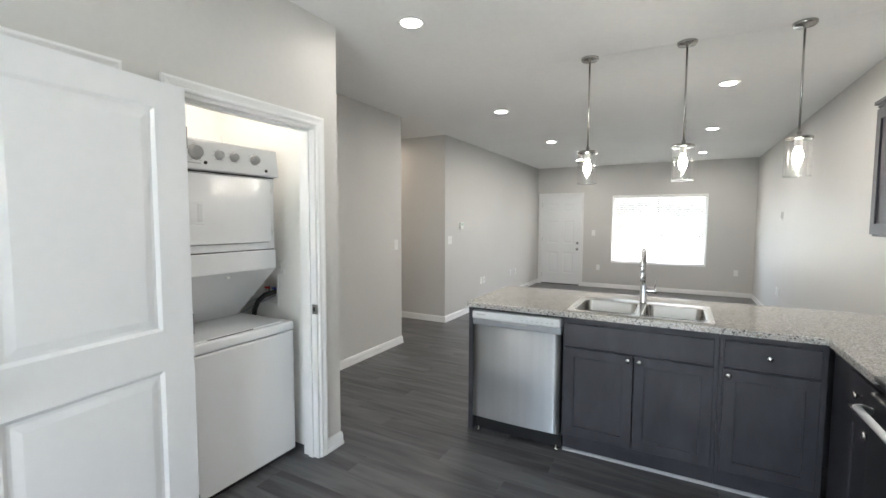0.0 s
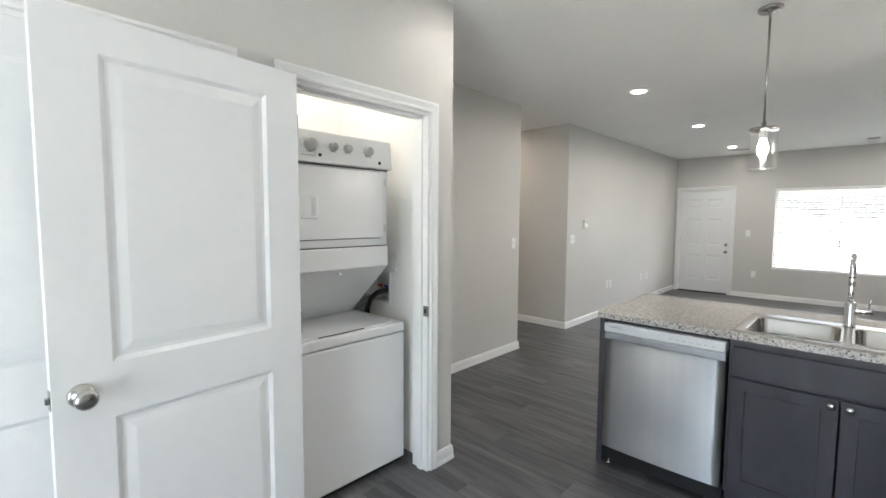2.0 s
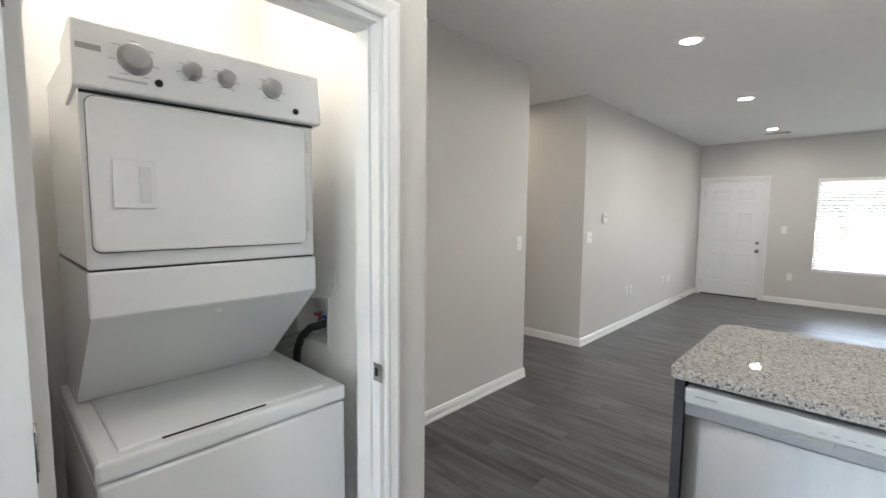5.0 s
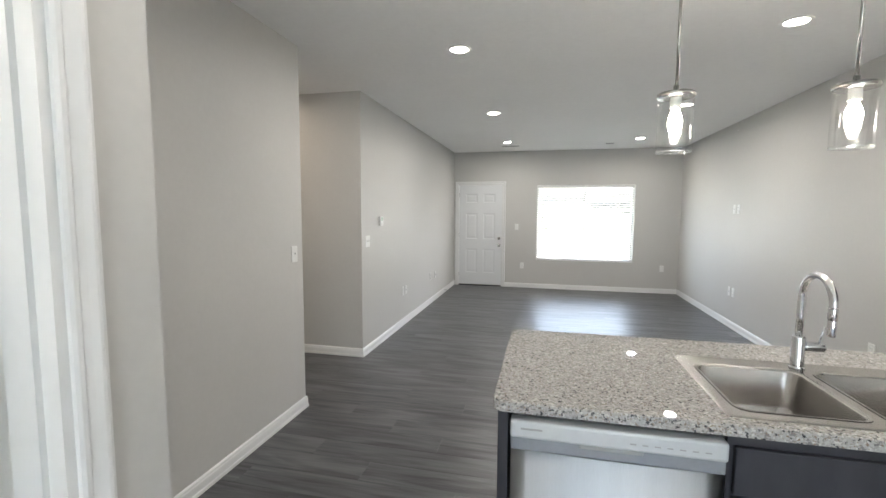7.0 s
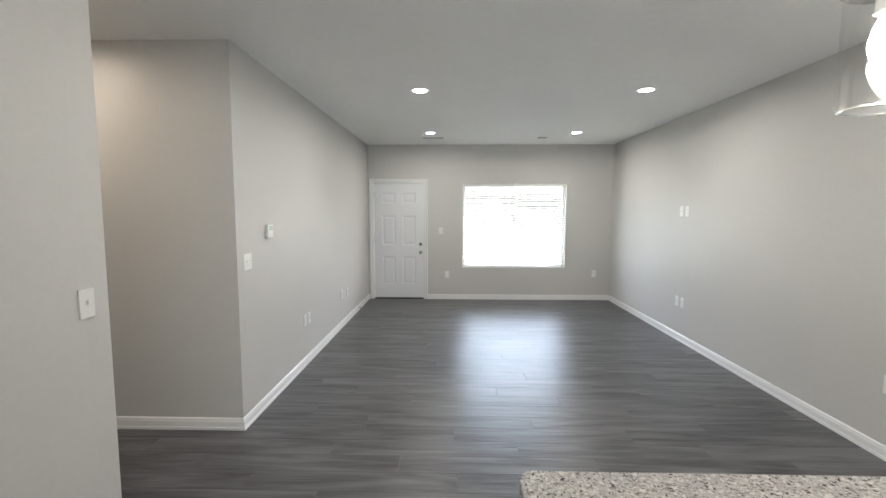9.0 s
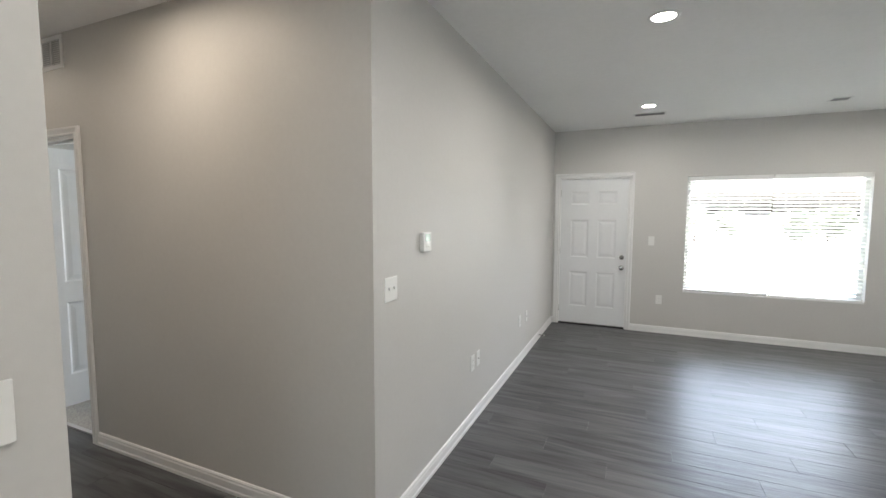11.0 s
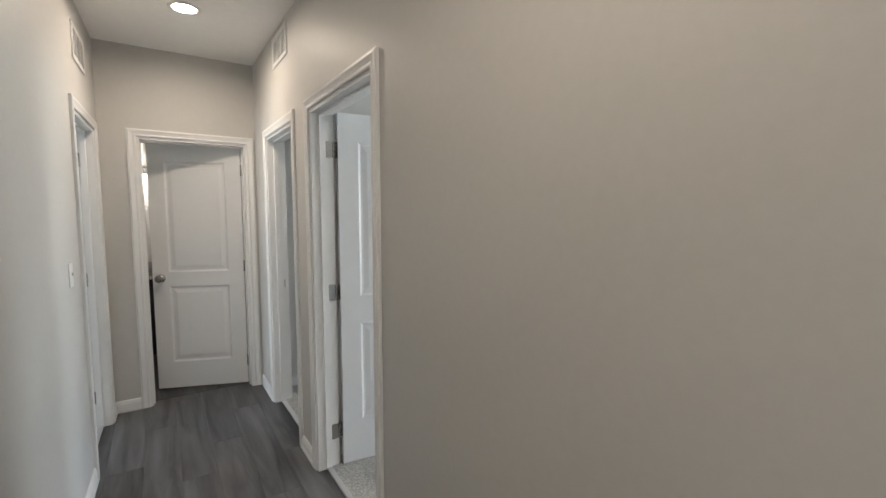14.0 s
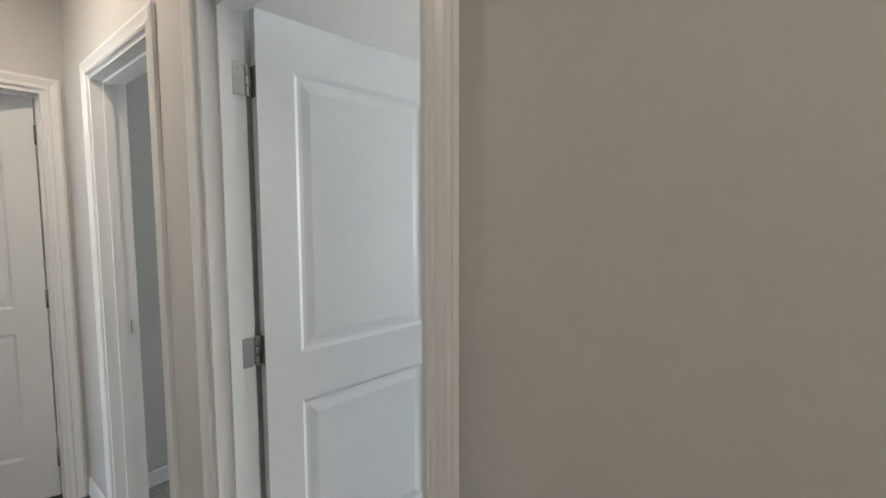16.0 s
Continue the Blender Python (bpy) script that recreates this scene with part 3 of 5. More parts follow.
def blind(x0, x1, lower):
    ob = thing("window_blind", pose(0, YF + 0.035, 0), "white horizontal slat blind lowered over the window", "blind", "window blinds")
    part("headrail", boxes((x0, x1, -0.03, 0.028, s1 - 0.055, s1 - 0.002), bevel=0.004), PLASTIC, ob)
    bottom = s0 + lower
    part("bottom_rail", boxes((x0, x1, -0.026, 0.026, bottom, bottom + 0.022), bevel=0.005), PLASTIC, ob)
    pitch = 0.0415
    z = bottom + 0.045
    proto = None
    while z < s1 - 0.07:
        if proto is None:
            bm = bmesh.new()
            rows = [[bm.verts.new((x, y, 0.003 * (1 - (y / 0.025) ** 2))) for y in (-0.025, -0.0125, 0, 0.0125, 0.025)] for x in (x0 + 0.004, x1 - 0.004)]
            for k in range(4):
                bm.faces.new((rows[0][k], rows[1][k], rows[1][k + 1], rows[0][k + 1]))
            bmesh.ops.solidify(bm, geom=list(bm.faces), thickness=0.0025)
            proto = mesh_of("slat", bm, SLAT)
        s = new("slat", proto)
        s.parent = ob
        s.matrix_basis = pose(0, 0, z, rx=22)
        z += pitch
    for x in (x0 + 0.12, (x0 + x1) / 2, x1 - 0.12):
        part("ladder_cord", boxes((x - 0.0012, x + 0.0012, -0.027, -0.0255, bottom + 0.02, s1 - 0.05)), PLASTIC, ob)
    return ob


blind(w0 + 0.008, mid - 0.004, 0.022)
blind(mid + 0.004, w1 - 0.008, 0.012)

front_sky = new("daylight_in_front_window", bpy.data.lights.new("daylight_in_front_window", "AREA"))
front_sky.data.shape, front_sky.data.size, front_sky.data.size_y, front_sky.data.energy, front_sky.data.color = "RECTANGLE", 1.66, 1.34, FRONT_W, (0.78, 0.92, 1.0)
front_sky.matrix_world = look((mid, YF + 0.082, (s0 + s1) / 2), (mid, 0, (s0 + s1) / 2))

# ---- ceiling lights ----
# (0.30, 1.00) is an assumed, unseen light added to brighten the kitchen floor.
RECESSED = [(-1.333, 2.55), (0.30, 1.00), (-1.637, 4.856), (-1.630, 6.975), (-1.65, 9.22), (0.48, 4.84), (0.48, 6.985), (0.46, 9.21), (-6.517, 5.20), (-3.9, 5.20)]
trim_me = mesh_of("trim_ring", lathe(((0.062, 0.0), (0.066, -0.006), (0.085, -0.004), (0.088, 0.0)), 40), TRIM)
lens_me = mesh_of("lens", lathe(((0.0, -0.004), (0.045, -0.0038), (0.0635, -0.001)), 40), LAMP)
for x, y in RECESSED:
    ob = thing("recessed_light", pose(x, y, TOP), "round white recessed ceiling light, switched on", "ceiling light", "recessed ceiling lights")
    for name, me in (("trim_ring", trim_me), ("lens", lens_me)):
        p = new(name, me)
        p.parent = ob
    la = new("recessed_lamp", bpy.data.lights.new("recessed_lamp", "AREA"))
    # y < 2 picks the added kitchen light.
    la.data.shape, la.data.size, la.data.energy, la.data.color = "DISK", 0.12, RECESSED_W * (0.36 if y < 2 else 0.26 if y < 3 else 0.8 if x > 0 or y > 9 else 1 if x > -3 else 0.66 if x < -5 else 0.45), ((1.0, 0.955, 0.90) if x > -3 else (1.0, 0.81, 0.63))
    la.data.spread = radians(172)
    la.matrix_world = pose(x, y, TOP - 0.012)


# ---- back patio door behind the walk, daylight source of the kitchen ----
patio = thing("window_2", pose(0, YB - 0.06, 0), "white framed sliding glass patio door", "patio door", kind="structure")
part("frame", boxes((-1.0, -0.94, -0.05, 0.05, 0, 2.05), (0.74, 0.8, -0.05, 0.05, 0, 2.05), (-0.94, 0.74, -0.05, 0.05, 0, 0.06), (-0.94, 0.74, -0.05, 0.05, 1.99, 2.05)), TRIM, patio)
part("meeting_stile", boxes((-0.14, -0.06, -0.045, 0.045, 0.06, 1.99)), TRIM, patio)
for a, b in ((-0.94, -0.14), (-0.06, 0.74)):
    p = part("pane", boxes((a, b, -0.045, -0.04, 0.06, 1.99)), CLEAR, patio)
    p.visible_shadow = False
sky_in = new("daylight_in_patio_door", bpy.data.lights.new("daylight_in_patio_door", "AREA"))
sky_in.data.shape, sky_in.data.size, sky_in.data.size_y, sky_in.data.energy, sky_in.data.color = "RECTANGLE", 1.6, 1.85, PATIO_W, (0.74, 0.90, 1.0)
sky_in.matrix_world = look((-0.1, YB + 0.005, 1.05), (-0.1, YB + 2, 1.05))


# The side room lamp is an added fill that brightens the hall end.
for n_, at_, to_, w_, e_ in (("bedroom", (-4.4, YF - 0.005, 1.3), (-4.4, 0, 1.3), 1.6, 1.0), ("back_bedroom", (-7.7, YF - 0.005, 1.3), (-7.7, 0, 1.3), 1.4, 0.9), ("side_room_added", (-6.7, 1.005, 1.3), (-6.7, 9, 1.3), 1.4, 0.8)):
    la = new("daylight_in_" + n_ + "_window", bpy.data.lights.new("daylight_in_" + n_ + "_window", "AREA"))
    la.data.shape, la.data.size, la.data.size_y, la.data.energy, la.data.color = "RECTANGLE", w_, 1.4, ROOM_W * e_, (0.78, 0.91, 1.0)
    la.matrix_world = look(at_, to_)

# ---- countertop ----
def grid_slab(xs, ys, hole, z0, z1):
    """A slab over a grid of cells, some of them left out, as one closed mesh."""
    bm = bmesh.new()
    keep = {(i, j) for i in range(len(xs) - 1) for j in range(len(ys) - 1) if not hole((xs[i] + xs[i + 1]) / 2, (ys[j] + ys[j + 1]) / 2)}
    def face(*pts):
        bm.faces.new([bm.verts.new(p) for p in pts])
    for i, j in keep:
        a, b, c, d = xs[i], xs[i + 1], ys[j], ys[j + 1]
        face((a, c, z1), (b, c, z1), (b, d, z1), (a, d, z1))
        face((a, c, z0), (a, d, z0), (b, d, z0), (b, c, z0))
        for (di, dj), (p, q) in (((-1, 0), ((a, d), (a, c))), ((1, 0), ((b, c), (b, d))), ((0, -1), ((a, c), (b, c))), ((0, 1), ((b, d), (a, d)))):
            if (i + di, j + dj) not in keep:
                face((*p, z0), (*q, z0), (*q, z1), (*p, z1))
    bmesh.ops.remove_doubles(bm, verts=bm.verts, dist=1e-5)
    bmesh.ops.recalc_face_normals(bm, faces=bm.faces)
    return bm


CX0, CY0, CY1, CX1, CZ = -1.148, 2.955, 3.815, 0.80, 0.92
SX0, SX1, SY0, SY1 = -0.470, 0.345, 3.005, 3.565
bm = grid_slab((CX0, SX0 + 0.02, SX1 - 0.02, CX1, XR - 0.002), (2.392, CY0, SY0 + 0.02, SY1 - 0.02, CY1),
               lambda x, y: (x < CX1 and y < CY0) or (SX0 + 0.02 < x < SX1 - 0.02 and SY0 + 0.02 < y < SY1 - 0.02), CZ - 0.034, CZ)
corner = [e for e in bm.edges if abs(e.verts[0].co.z - e.verts[1].co.z) > 0.01 and abs(e.verts[0].co.x - CX0) < 1e-4 and (abs(e.verts[0].co.y - CY0) < 1e-4 or abs(e.verts[0].co.y - CY1) < 1e-4)]
bmesh.ops.bevel(bm, geom=corner, offset=0.04, segments=6, affect="EDGES", profile=0.5)
rim = [e for e in bm.edges if all(v.co.z > CZ - 1e-4 for v in e.verts) and any(abs(f.normal.z) < 0.5 for f in e.link_faces)]
bmesh.ops.bevel(bm, geom=rim, offset=0.005, segments=2, affect="EDGES", profile=0.5)
single("countertop", bm, GRANITE, "speckled grey and tan granite worktop on the peninsula cabinets", "countertop")


# ---- cabinets ----
def shaker(parent, name, x0, x1, z0, z1, y, rail=0.058, flat=False, mat=None):
    """A shaker front: a frame round a sunk panel; y is its back, it stands 19 mm proud."""
    mat = mat or CABINET
    if flat:
        return part(name, boxes((x0, x1, y - 0.019, y, z0, z1), bevel=0.003), mat, parent)
    bm = bmesh.new()
    loops = []
    for inset, d in ((0.0, 0.0), (0.0, 0.017), (0.002, 0.019), (rail - 0.002, 0.019), (rail, 0.017), (rail, 0.0)):
        loops.append([bm.verts.new(p) for p in ((x0 + inset, y - d, z0 + inset), (x1 - inset, y - d, z0 + inset), (x1 - inset, y - d, z1 - inset), (x0 + inset, y - d, z1 - inset))])
    for a, b in zip(loops, loops[1:] + loops[:1]):
        for k in range(4):
            bm.faces.new((a[k], a[(k + 1) % 4], b[(k + 1) % 4], b[k]))
    bmesh.ops.recalc_face_normals(bm, faces=bm.faces)
    ob = part(name, bm, mat, parent)
    part("sunk_panel", boxes((x0 + rail - 0.004, x1 - rail + 0.004, y - 0.010, y - 0.003, z0 + rail - 0.004, z1 - rail + 0.004)), mat, ob)
    return ob


CAB_KNOB = ((0.0, 0.0), (0.007, 0.0), (0.006, 0.012), (0.009, 0.016), (0.0155, 0.020), (0.0155, 0.026), (0.011, 0.0295), (0.0, 0.030))


def cab_knob(parent, x, y, z):
    part("knob", lathe(CAB_KNOB, 20, Matrix.Translation((x, y, z)) @ Matrix.Rotation(math.pi / 2, 4, "X")), NICKEL, parent, "round satin nickel knob")


FACE = 2.985
end_panel = single("cabinet_end_panel", boxes((-1.132, -1.098, FACE - 0.004, 3.60, 0, CZ - 0.035), bevel=0.002), CABINET, "dark grey stained end panel beside the dishwasher", "cabinet panel")


def carcass(ob, x0, x1, front, back, stile=0.04):
    """A face frame with a box behind it and a recessed toe kick."""
    part("body", boxes((x0, x0 + 0.018, front + 0.02, back, 0.105, CZ - 0.036), (x1 - 0.018, x1, front + 0.02, back, 0.105, CZ - 0.036), (x0 + 0.018, x1 - 0.018, front + 0.02, back, 0.105, 0.123), (x0 + 0.018, x1 - 0.018, back - 0.012, back, 0.123, CZ - 0.036)), CABINET, ob)
    part("face_frame", boxes((x0, x0 + stile, front, front + 0.02, 0.105, CZ - 0.036), (x1 - stile, x1, front, front + 0.02, 0.105, CZ - 0.036), (x0 + stile, x1 - stile, front, front + 0.02, 0.105, 0.15), (x0 + stile, x1 - stile, front, front + 0.02, 0.68, 0.72), (x0 + stile, x1 - stile, front, front + 0.02, 0.84, CZ - 0.036)), CABINET, ob)
    part("toe_kick", boxes((x0, x1, front + 0.045, front + 0.065, 0.0, 0.105)), CABINET, ob)


sink_cab = thing("sink_cabinet", Matrix(), "dark grey stained shaker sink cabinet with two doors", "cabinet")
carcass(sink_cab, -0.474, 0.358, FACE, 3.58)
shaker(sink_cab, "false_drawer", -0.458, 0.336, 0.708, 0.848, FACE, flat=True)
for x0, x1, kx in ((-0.458, -0.067, -0.092), (-0.060, 0.336, -0.031)):
    d = shaker(sink_cab, "door", x0, x1, 0.135, 0.695, FACE)
    cab_knob(d, kx, FACE - 0.019, 0.668)
drawer_cab = thing("drawer_cabinet", Matrix(), "dark grey stained shaker cabinet with drawer and door", "cabinet")
carcass(drawer_cab, 0.360, 0.812, FACE, 3.58)
d = shaker(drawer_cab, "drawer", 0.380, 0.786, 0.712, 0.852, FACE, flat=True)
cab_knob(d, 0.576, FACE - 0.019, 0.785)
d = shaker(drawer_cab, "door", 0.380, 0.786, 0.135, 0.699, FACE)
cab_knob(d, 0.402, FACE - 0.019, 0.668)
single("toe_moulding", sweep(((0.83, FACE + 0.045), (-0.474, FACE + 0.045))[::-1], ((0, 0), (0.014, 0), (0.013, 0.007), (0.008, 0.013), (0, 0.015))), PALE, "pale quarter-round strip along the cabinet foot", "trim", "structure")
single("cabinet_back_panel", boxes((-1.098, XR - 0.002, 3.582, 3.60, 0, CZ - 0.036)), CABINET, "dark grey stained back panel of the peninsula", "cabinet panel")

# the run along the side wall, built facing -y and turned to face -x
RUN = pose(0.835, 2.985, 0, rz=-90)
side_cab = thing("side_cabinet", RUN, "dark grey stained narrow cabinet with drawer and door beside the range", "cabinet")
part("body", boxes((0.0, 0.590, 0.02, 0.58, 0.105, CZ - 0.036)), CABINET, side_cab)
part("face_frame", boxes((0.0, 0.28, 0, 0.02, 0.105, CZ - 0.036), (0.575, 0.590, 0, 0.02, 0.105, CZ - 0.036), (0.28, 0.575, 0, 0.02, 0.105, 0.15), (0.28, 0.575, 0, 0.02, 0.68, 0.72), (0.28, 0.575, 0, 0.02, 0.84, CZ - 0.036)), CABINET, side_cab)
part("toe_kick", boxes((0.0, 0.590, 0.045, 0.065, 0, 0.105)), CABINET, side_cab)
d = shaker(side_cab, "drawer", 0.285, 0.582, 0.712, 0.852, 0, flat=True)
cab_knob(d, 0.434, -0.019, 0.785)
d = shaker(side_cab, "door", 0.285, 0.582, 0.135, 0.699, 0)
cab_knob(d, 0.555, -0.019, 0.668)

for y1 in (3.515, 2.957):
    up = thing("wall_cabinet", pose(1.09, y1, 1.405, rz=-90), "dark grey stained shaker wall cabinet with crown top", "wall cabinet", "wall cabinets")
    part("body", boxes((0.0, 0.554, 0.02, 0.326, 0, 0.70)), CABINET, up)
    part("face_frame", boxes((0.0, 0.04, 0, 0.02, 0, 0.70), (0.514, 0.554, 0, 0.02, 0, 0.70), (0.04, 0.514, 0, 0.02, 0, 0.03), (0.04, 0.514, 0, 0.02, 0.67, 0.70)), CABINET, up)
    d = shaker(up, "door", 0.02, 0.534, 0.012, 0.69, 0)
    cab_knob(d, 0.50, -0.019, 0.06)
    part("crown", boxes((-0.0, 0.554, -0.012, 0.326, 0.70, 0.715), (-0.0, 0.554, -0.028, 0.326, 0.715, 0.735), bevel=0.004), CABINET, up)

# ---- range ----
range_ob = thing("kitchen_range", pose(0.80, 2.384, 0, rz=-90), "black glass and steel electric range beside the counter", "range")
part("body", boxes((0.0, 0.76, 0.03, 0.60, 0.02, 0.90)), BLACK, range_ob)
part("cooktop", boxes((0.0, 0.76, -0.005, 0.60, 0.902, 0.922), bevel=0.005), BLACK, range_ob, "black glass cooktop")
oven = part("oven_door", boxes((0.004, 0.756, -0.015, 0.028, 0.20, 0.86), bevel=0.008), BLACK, range_ob, "black glass oven door")
pts = [(0.05, -0.015, 0.80), (0.05, -0.045, 0.81), (0.07, -0.062, 0.815)] + [(0.07 + 0.62 * k / 8, -0.066, 0.815) for k in range(9)] + [(0.71, -0.045, 0.81), (0.71, -0.015, 0.80)]
part("oven_handle", tube(pts, 0.012), STEEL, oven, "brushed steel bar handle")
part("storage_drawer", boxes((0.004, 0.756, -0.012, 0.028, 0.04, 0.19), bevel=0.006), BLACK, range_ob)
part("control_panel", boxes((0.0, 0.76, 0.56, 0.60, 0.922, 1.06), bevel=0.006), BLACK, range_ob)

# ---- dishwasher ----
dw = thing("dishwasher", pose(-1.092, FACE, 0), "brushed steel dishwasher with pale control strip", "dishwasher")
WD = 0.611
part("tub", boxes((0.012, WD - 0.012, 0.03, 0.57, 0.10, CZ - 0.038)), BLACK, dw)
bm = bmesh.new()
rows = []
for k in range(13):
    x = 0.004 + (WD - 0.008) * k / 12
    y = -0.022 - 0.010 * (1 - (2 * k / 12 - 1) ** 2)
    rows.append([bm.verts.new((x, y, 0.118)), bm.verts.new((x, y, 0.768)), bm.verts.new((x, 0.03, 0.768)), bm.verts.new((x, 0.03, 0.118))])
for a, b in zip(rows, rows[1:]):
    for k in range(4):
        f = bm.faces.new((a[k], b[k], b[(k + 1) % 4], a[(k + 1) % 4]))
        f.smooth = k == 0
bm.faces.new(rows[0][::-1])
bm.faces.new(rows[-1])
bmesh.ops.recalc_face_normals(bm, faces=bm.faces)
part("door", bm, STEEL, dw, "brushed stainless door panel")
strip = part("control_strip", boxes((0.002, WD - 0.002, -0.044, 0.03, 0.812, 0.868), bevel=0.008), material("pale_silver_panel", (0.55, 0.565, 0.58), 0.38, 0.2, grain=0.02), dw, "pale silver control strip")
part("handle_band", boxes((0.004, WD - 0.004, -0.030, 0.03, 0.769, 0.813), bevel=0.002), material("dull_steel_band", (0.30, 0.31, 0.33), 0.42, 0.7, grain=0.03), strip, "duller steel band under the controls")
# Grey inset paints in the shade of a pocket in the same steel.
part("pocket_handle", boxes((0.21, 0.39, -0.034, 0.0, 0.797, 0.8125), bevel=0.003), GREYPL, strip, "pocket handle with its recess shade put in as grey")
part("brand_mark", boxes((0.035, 0.10, -0.0452, -0.0435, 0.842, 0.848)), GREYPL, strip)
for k in range(7):
    part("button_mark", boxes((0.35 + 0.033 * k, 0.366 + 0.033 * k, -0.0452, -0.0435, 0.834, 0.838)), GREYPL, strip)
part("kick_plate", boxes((0.002, WD - 0.002, 0.03, 0.05, 0.012, 0.112)), BLACK, dw, "black recessed kick plate")
# Black strip standing in for the shade in the gap below the worktop.
part("top_gap", boxes((0.002, WD - 0.002, 0.0, 0.03, 0.862, 0.884)), BLACK, dw)
for x in (0.03, WD - 0.03):
    part("foot", lathe(((0, 0), (0.016, 0), (0.016, 0.008), (0.006, 0.010), (0.006, 0.03), (0, 0.03)), 16, Matrix.Translation((x, 0.02, 0))), NICKEL, dw)

# ---- sink and faucet ----
sink = thing("kitchen_sink", pose(0, 0, CZ), "double-bowl stainless drop-in sink in the granite worktop", "sink")


BOWLS = ((-0.428, -0.075, 3.050, 3.462), (-0.037, 0.305, 3.050, 3.462))
bm = bmesh.new()
outer = [bm.verts.new((x, y, 0.0045)) for x, y in rounded(SX0 + 0.006, SX1 - 0.006, SY0 + 0.006, SY1 - 0.006, 0.022)]
lip = [bm.verts.new((x, y, 0.0005)) for x, y in rounded(SX0, SX1, SY0, SY1, 0.026)]
edges = []
n = len(outer)
for k in range(n):
    bm.faces.new((lip[k], lip[(k + 1) % n], outer[(k + 1) % n], outer[k]))
    edges.append(bm.edges.get((outer[k], outer[(k + 1) % n])))
for b in BOWLS:
    ring = [bm.verts.new((x, y, 0.0045)) for x, y in rounded(*b, 0.045)]
    edges += [bm.edges.new((ring[k], ring[(k + 1) % n])) for k in range(n)]
bmesh.ops.triangle_fill(bm, use_beauty=True, use_dissolve=False, edges=edges)
bmesh.ops.recalc_face_normals(bm, faces=bm.faces)
part("rim", bm, SINK, sink, "brushed steel rim")
for b in BOWLS:
    bm = bmesh.new()
    loops = []
    for inset, z, r in ((-0.004, 0.0065, 0.047), (0.004, 0.006, 0.044), (0.008, -0.002, 0.042), (0.013, -0.13, 0.045), (0.022, -0.155, 0.05), (0.05, -0.172, 0.05), (0.14, -0.176, 0.02)):
        loops.append([bm.verts.new((x, y, z)) for x, y in rounded(b[0] + inset, b[1] - inset, b[2] + inset, b[3] - inset, r)])
    for p, q in zip(loops, loops[1:]):
        for k in range(n):
            f = bm.faces.new((p[k], p[(k + 1) % n], q[(k + 1) % n], q[k]))
            f.smooth = True
    bm.faces.new(loops[-1])
    bmesh.ops.recalc_face_normals(bm, faces=bm.faces)
    bowl = part("bowl", bm, SINK, sink, "deep brushed steel bowl")
    part("drain", lathe(((0, 0.003), (0.028, 0.002), (0.034, 0.006), (0.044, 0.006), (0.046, 0.001)), 24, Matrix.Translation(((b[0] + b[1]) / 2, (b[2] + b[3]) / 2, -0.176))), CHROME, bowl, "round chrome drain")

FX, FY = -0.055, 3.505
faucet = thing("kitchen_faucet", pose(FX, FY, CZ + 0.0045), "tall polished chrome gooseneck pull-down faucet behind the sink", "faucet")
part("base", lathe(((0, 0), (0.0265, 0), (0.0265, 0.003), (0.0235, 0.006), (0.0225, 0.010), (0.0225, 0.118), (0.0205, 0.124), (0.0145, 0.126), (0, 0.126)), 32), CHROME, faucet)
R = 0.092
pts = [(0, 0, 0.12), (0, 0, 0.2)] + [(0, -R + R * math.cos(a), 0.275 + R * math.sin(a)) for a in (math.pi * k / 16 for k in range(17))] + [(0, -2 * R, 0.262)]
part("spout", tube(pts, 0.0128, 20), CHROME, faucet)
part("spray_head", lathe(((0.0, 0.0), (0.0115, 0.0), (0.0125, 0.003), (0.0135, 0.05), (0.0128, 0.053), (0.0128, 0.057), (0.0142, 0.06), (0.0142, 0.09), (0.0135, 0.095)), 24, Matrix.Translation((0, -2 * R, 0.172))), CHROME, faucet)
part("handle_hub", lathe(((0, 0), (0.016, 0), (0.0165, 0.004), (0.0165, 0.05), (0.015, 0.056), (0.0, 0.057)), 24, Matrix.Translation((0.02, 0, 0.085)) @ Matrix.Rotation(math.pi / 2, 4, "Y") @ Matrix.Scale(1.12, 4)), CHROME, faucet)
part("lever", tube(((0.066, 0, 0.095), (0.070, -0.004, 0.125), (0.077, -0.01, 0.165)), 0.0032, 10), CHROME, faucet)

# Darker white that puts the grip recess's shade into its colour.
GRIP = material("shaded_white_plastic", (0.72, 0.73, 0.74), 0.4, grain=0.01)
DIAL = material("silver_dial", (0.42, 0.42, 0.42), 0.38, 0.5, grain=0.03)
MARK = material("pale_grey_print", (0.52, 0.53, 0.54), 0.5, grain=0.02)
# ---- stacked washer and dryer in the closet ----
lc = thing("stacked_laundry", pose(-1.972, 0, 0), "white stacked washer and dryer in the closet", "washer dryer")
Y0, Y1 = 1.475, 2.168
part("washer_body", boxes((-0.69, 0.0, Y0, Y1, 0.025, 0.79), bevel=0.008), APPLIANCE, lc)
part("washer_base", boxes((-0.66, -0.02, Y0 + 0.02, Y1 - 0.02, 0.0, 0.03)), BLACK, lc)
top = part("washer_top", boxes((-0.69, 0.002, Y0 - 0.002, Y1 + 0.002, 0.796, 0.850), bevel=0.010), APPLIANCE, lc)
part("lid", boxes((-0.46, -0.035, Y0 + 0.05, Y1 - 0.06, 0.842, 0.8565), bevel=0.005), APPLIANCE, top, "white washer lid")
# Black strip put in for the shade under the slightly ajar lid.
part("lid_gap", boxes((-0.036, -0.031, 1.62, 1.90, 0.845, 0.854)), BLACK, top)
bm = bmesh.new()
DY0, DY1 = 1.492, 2.098
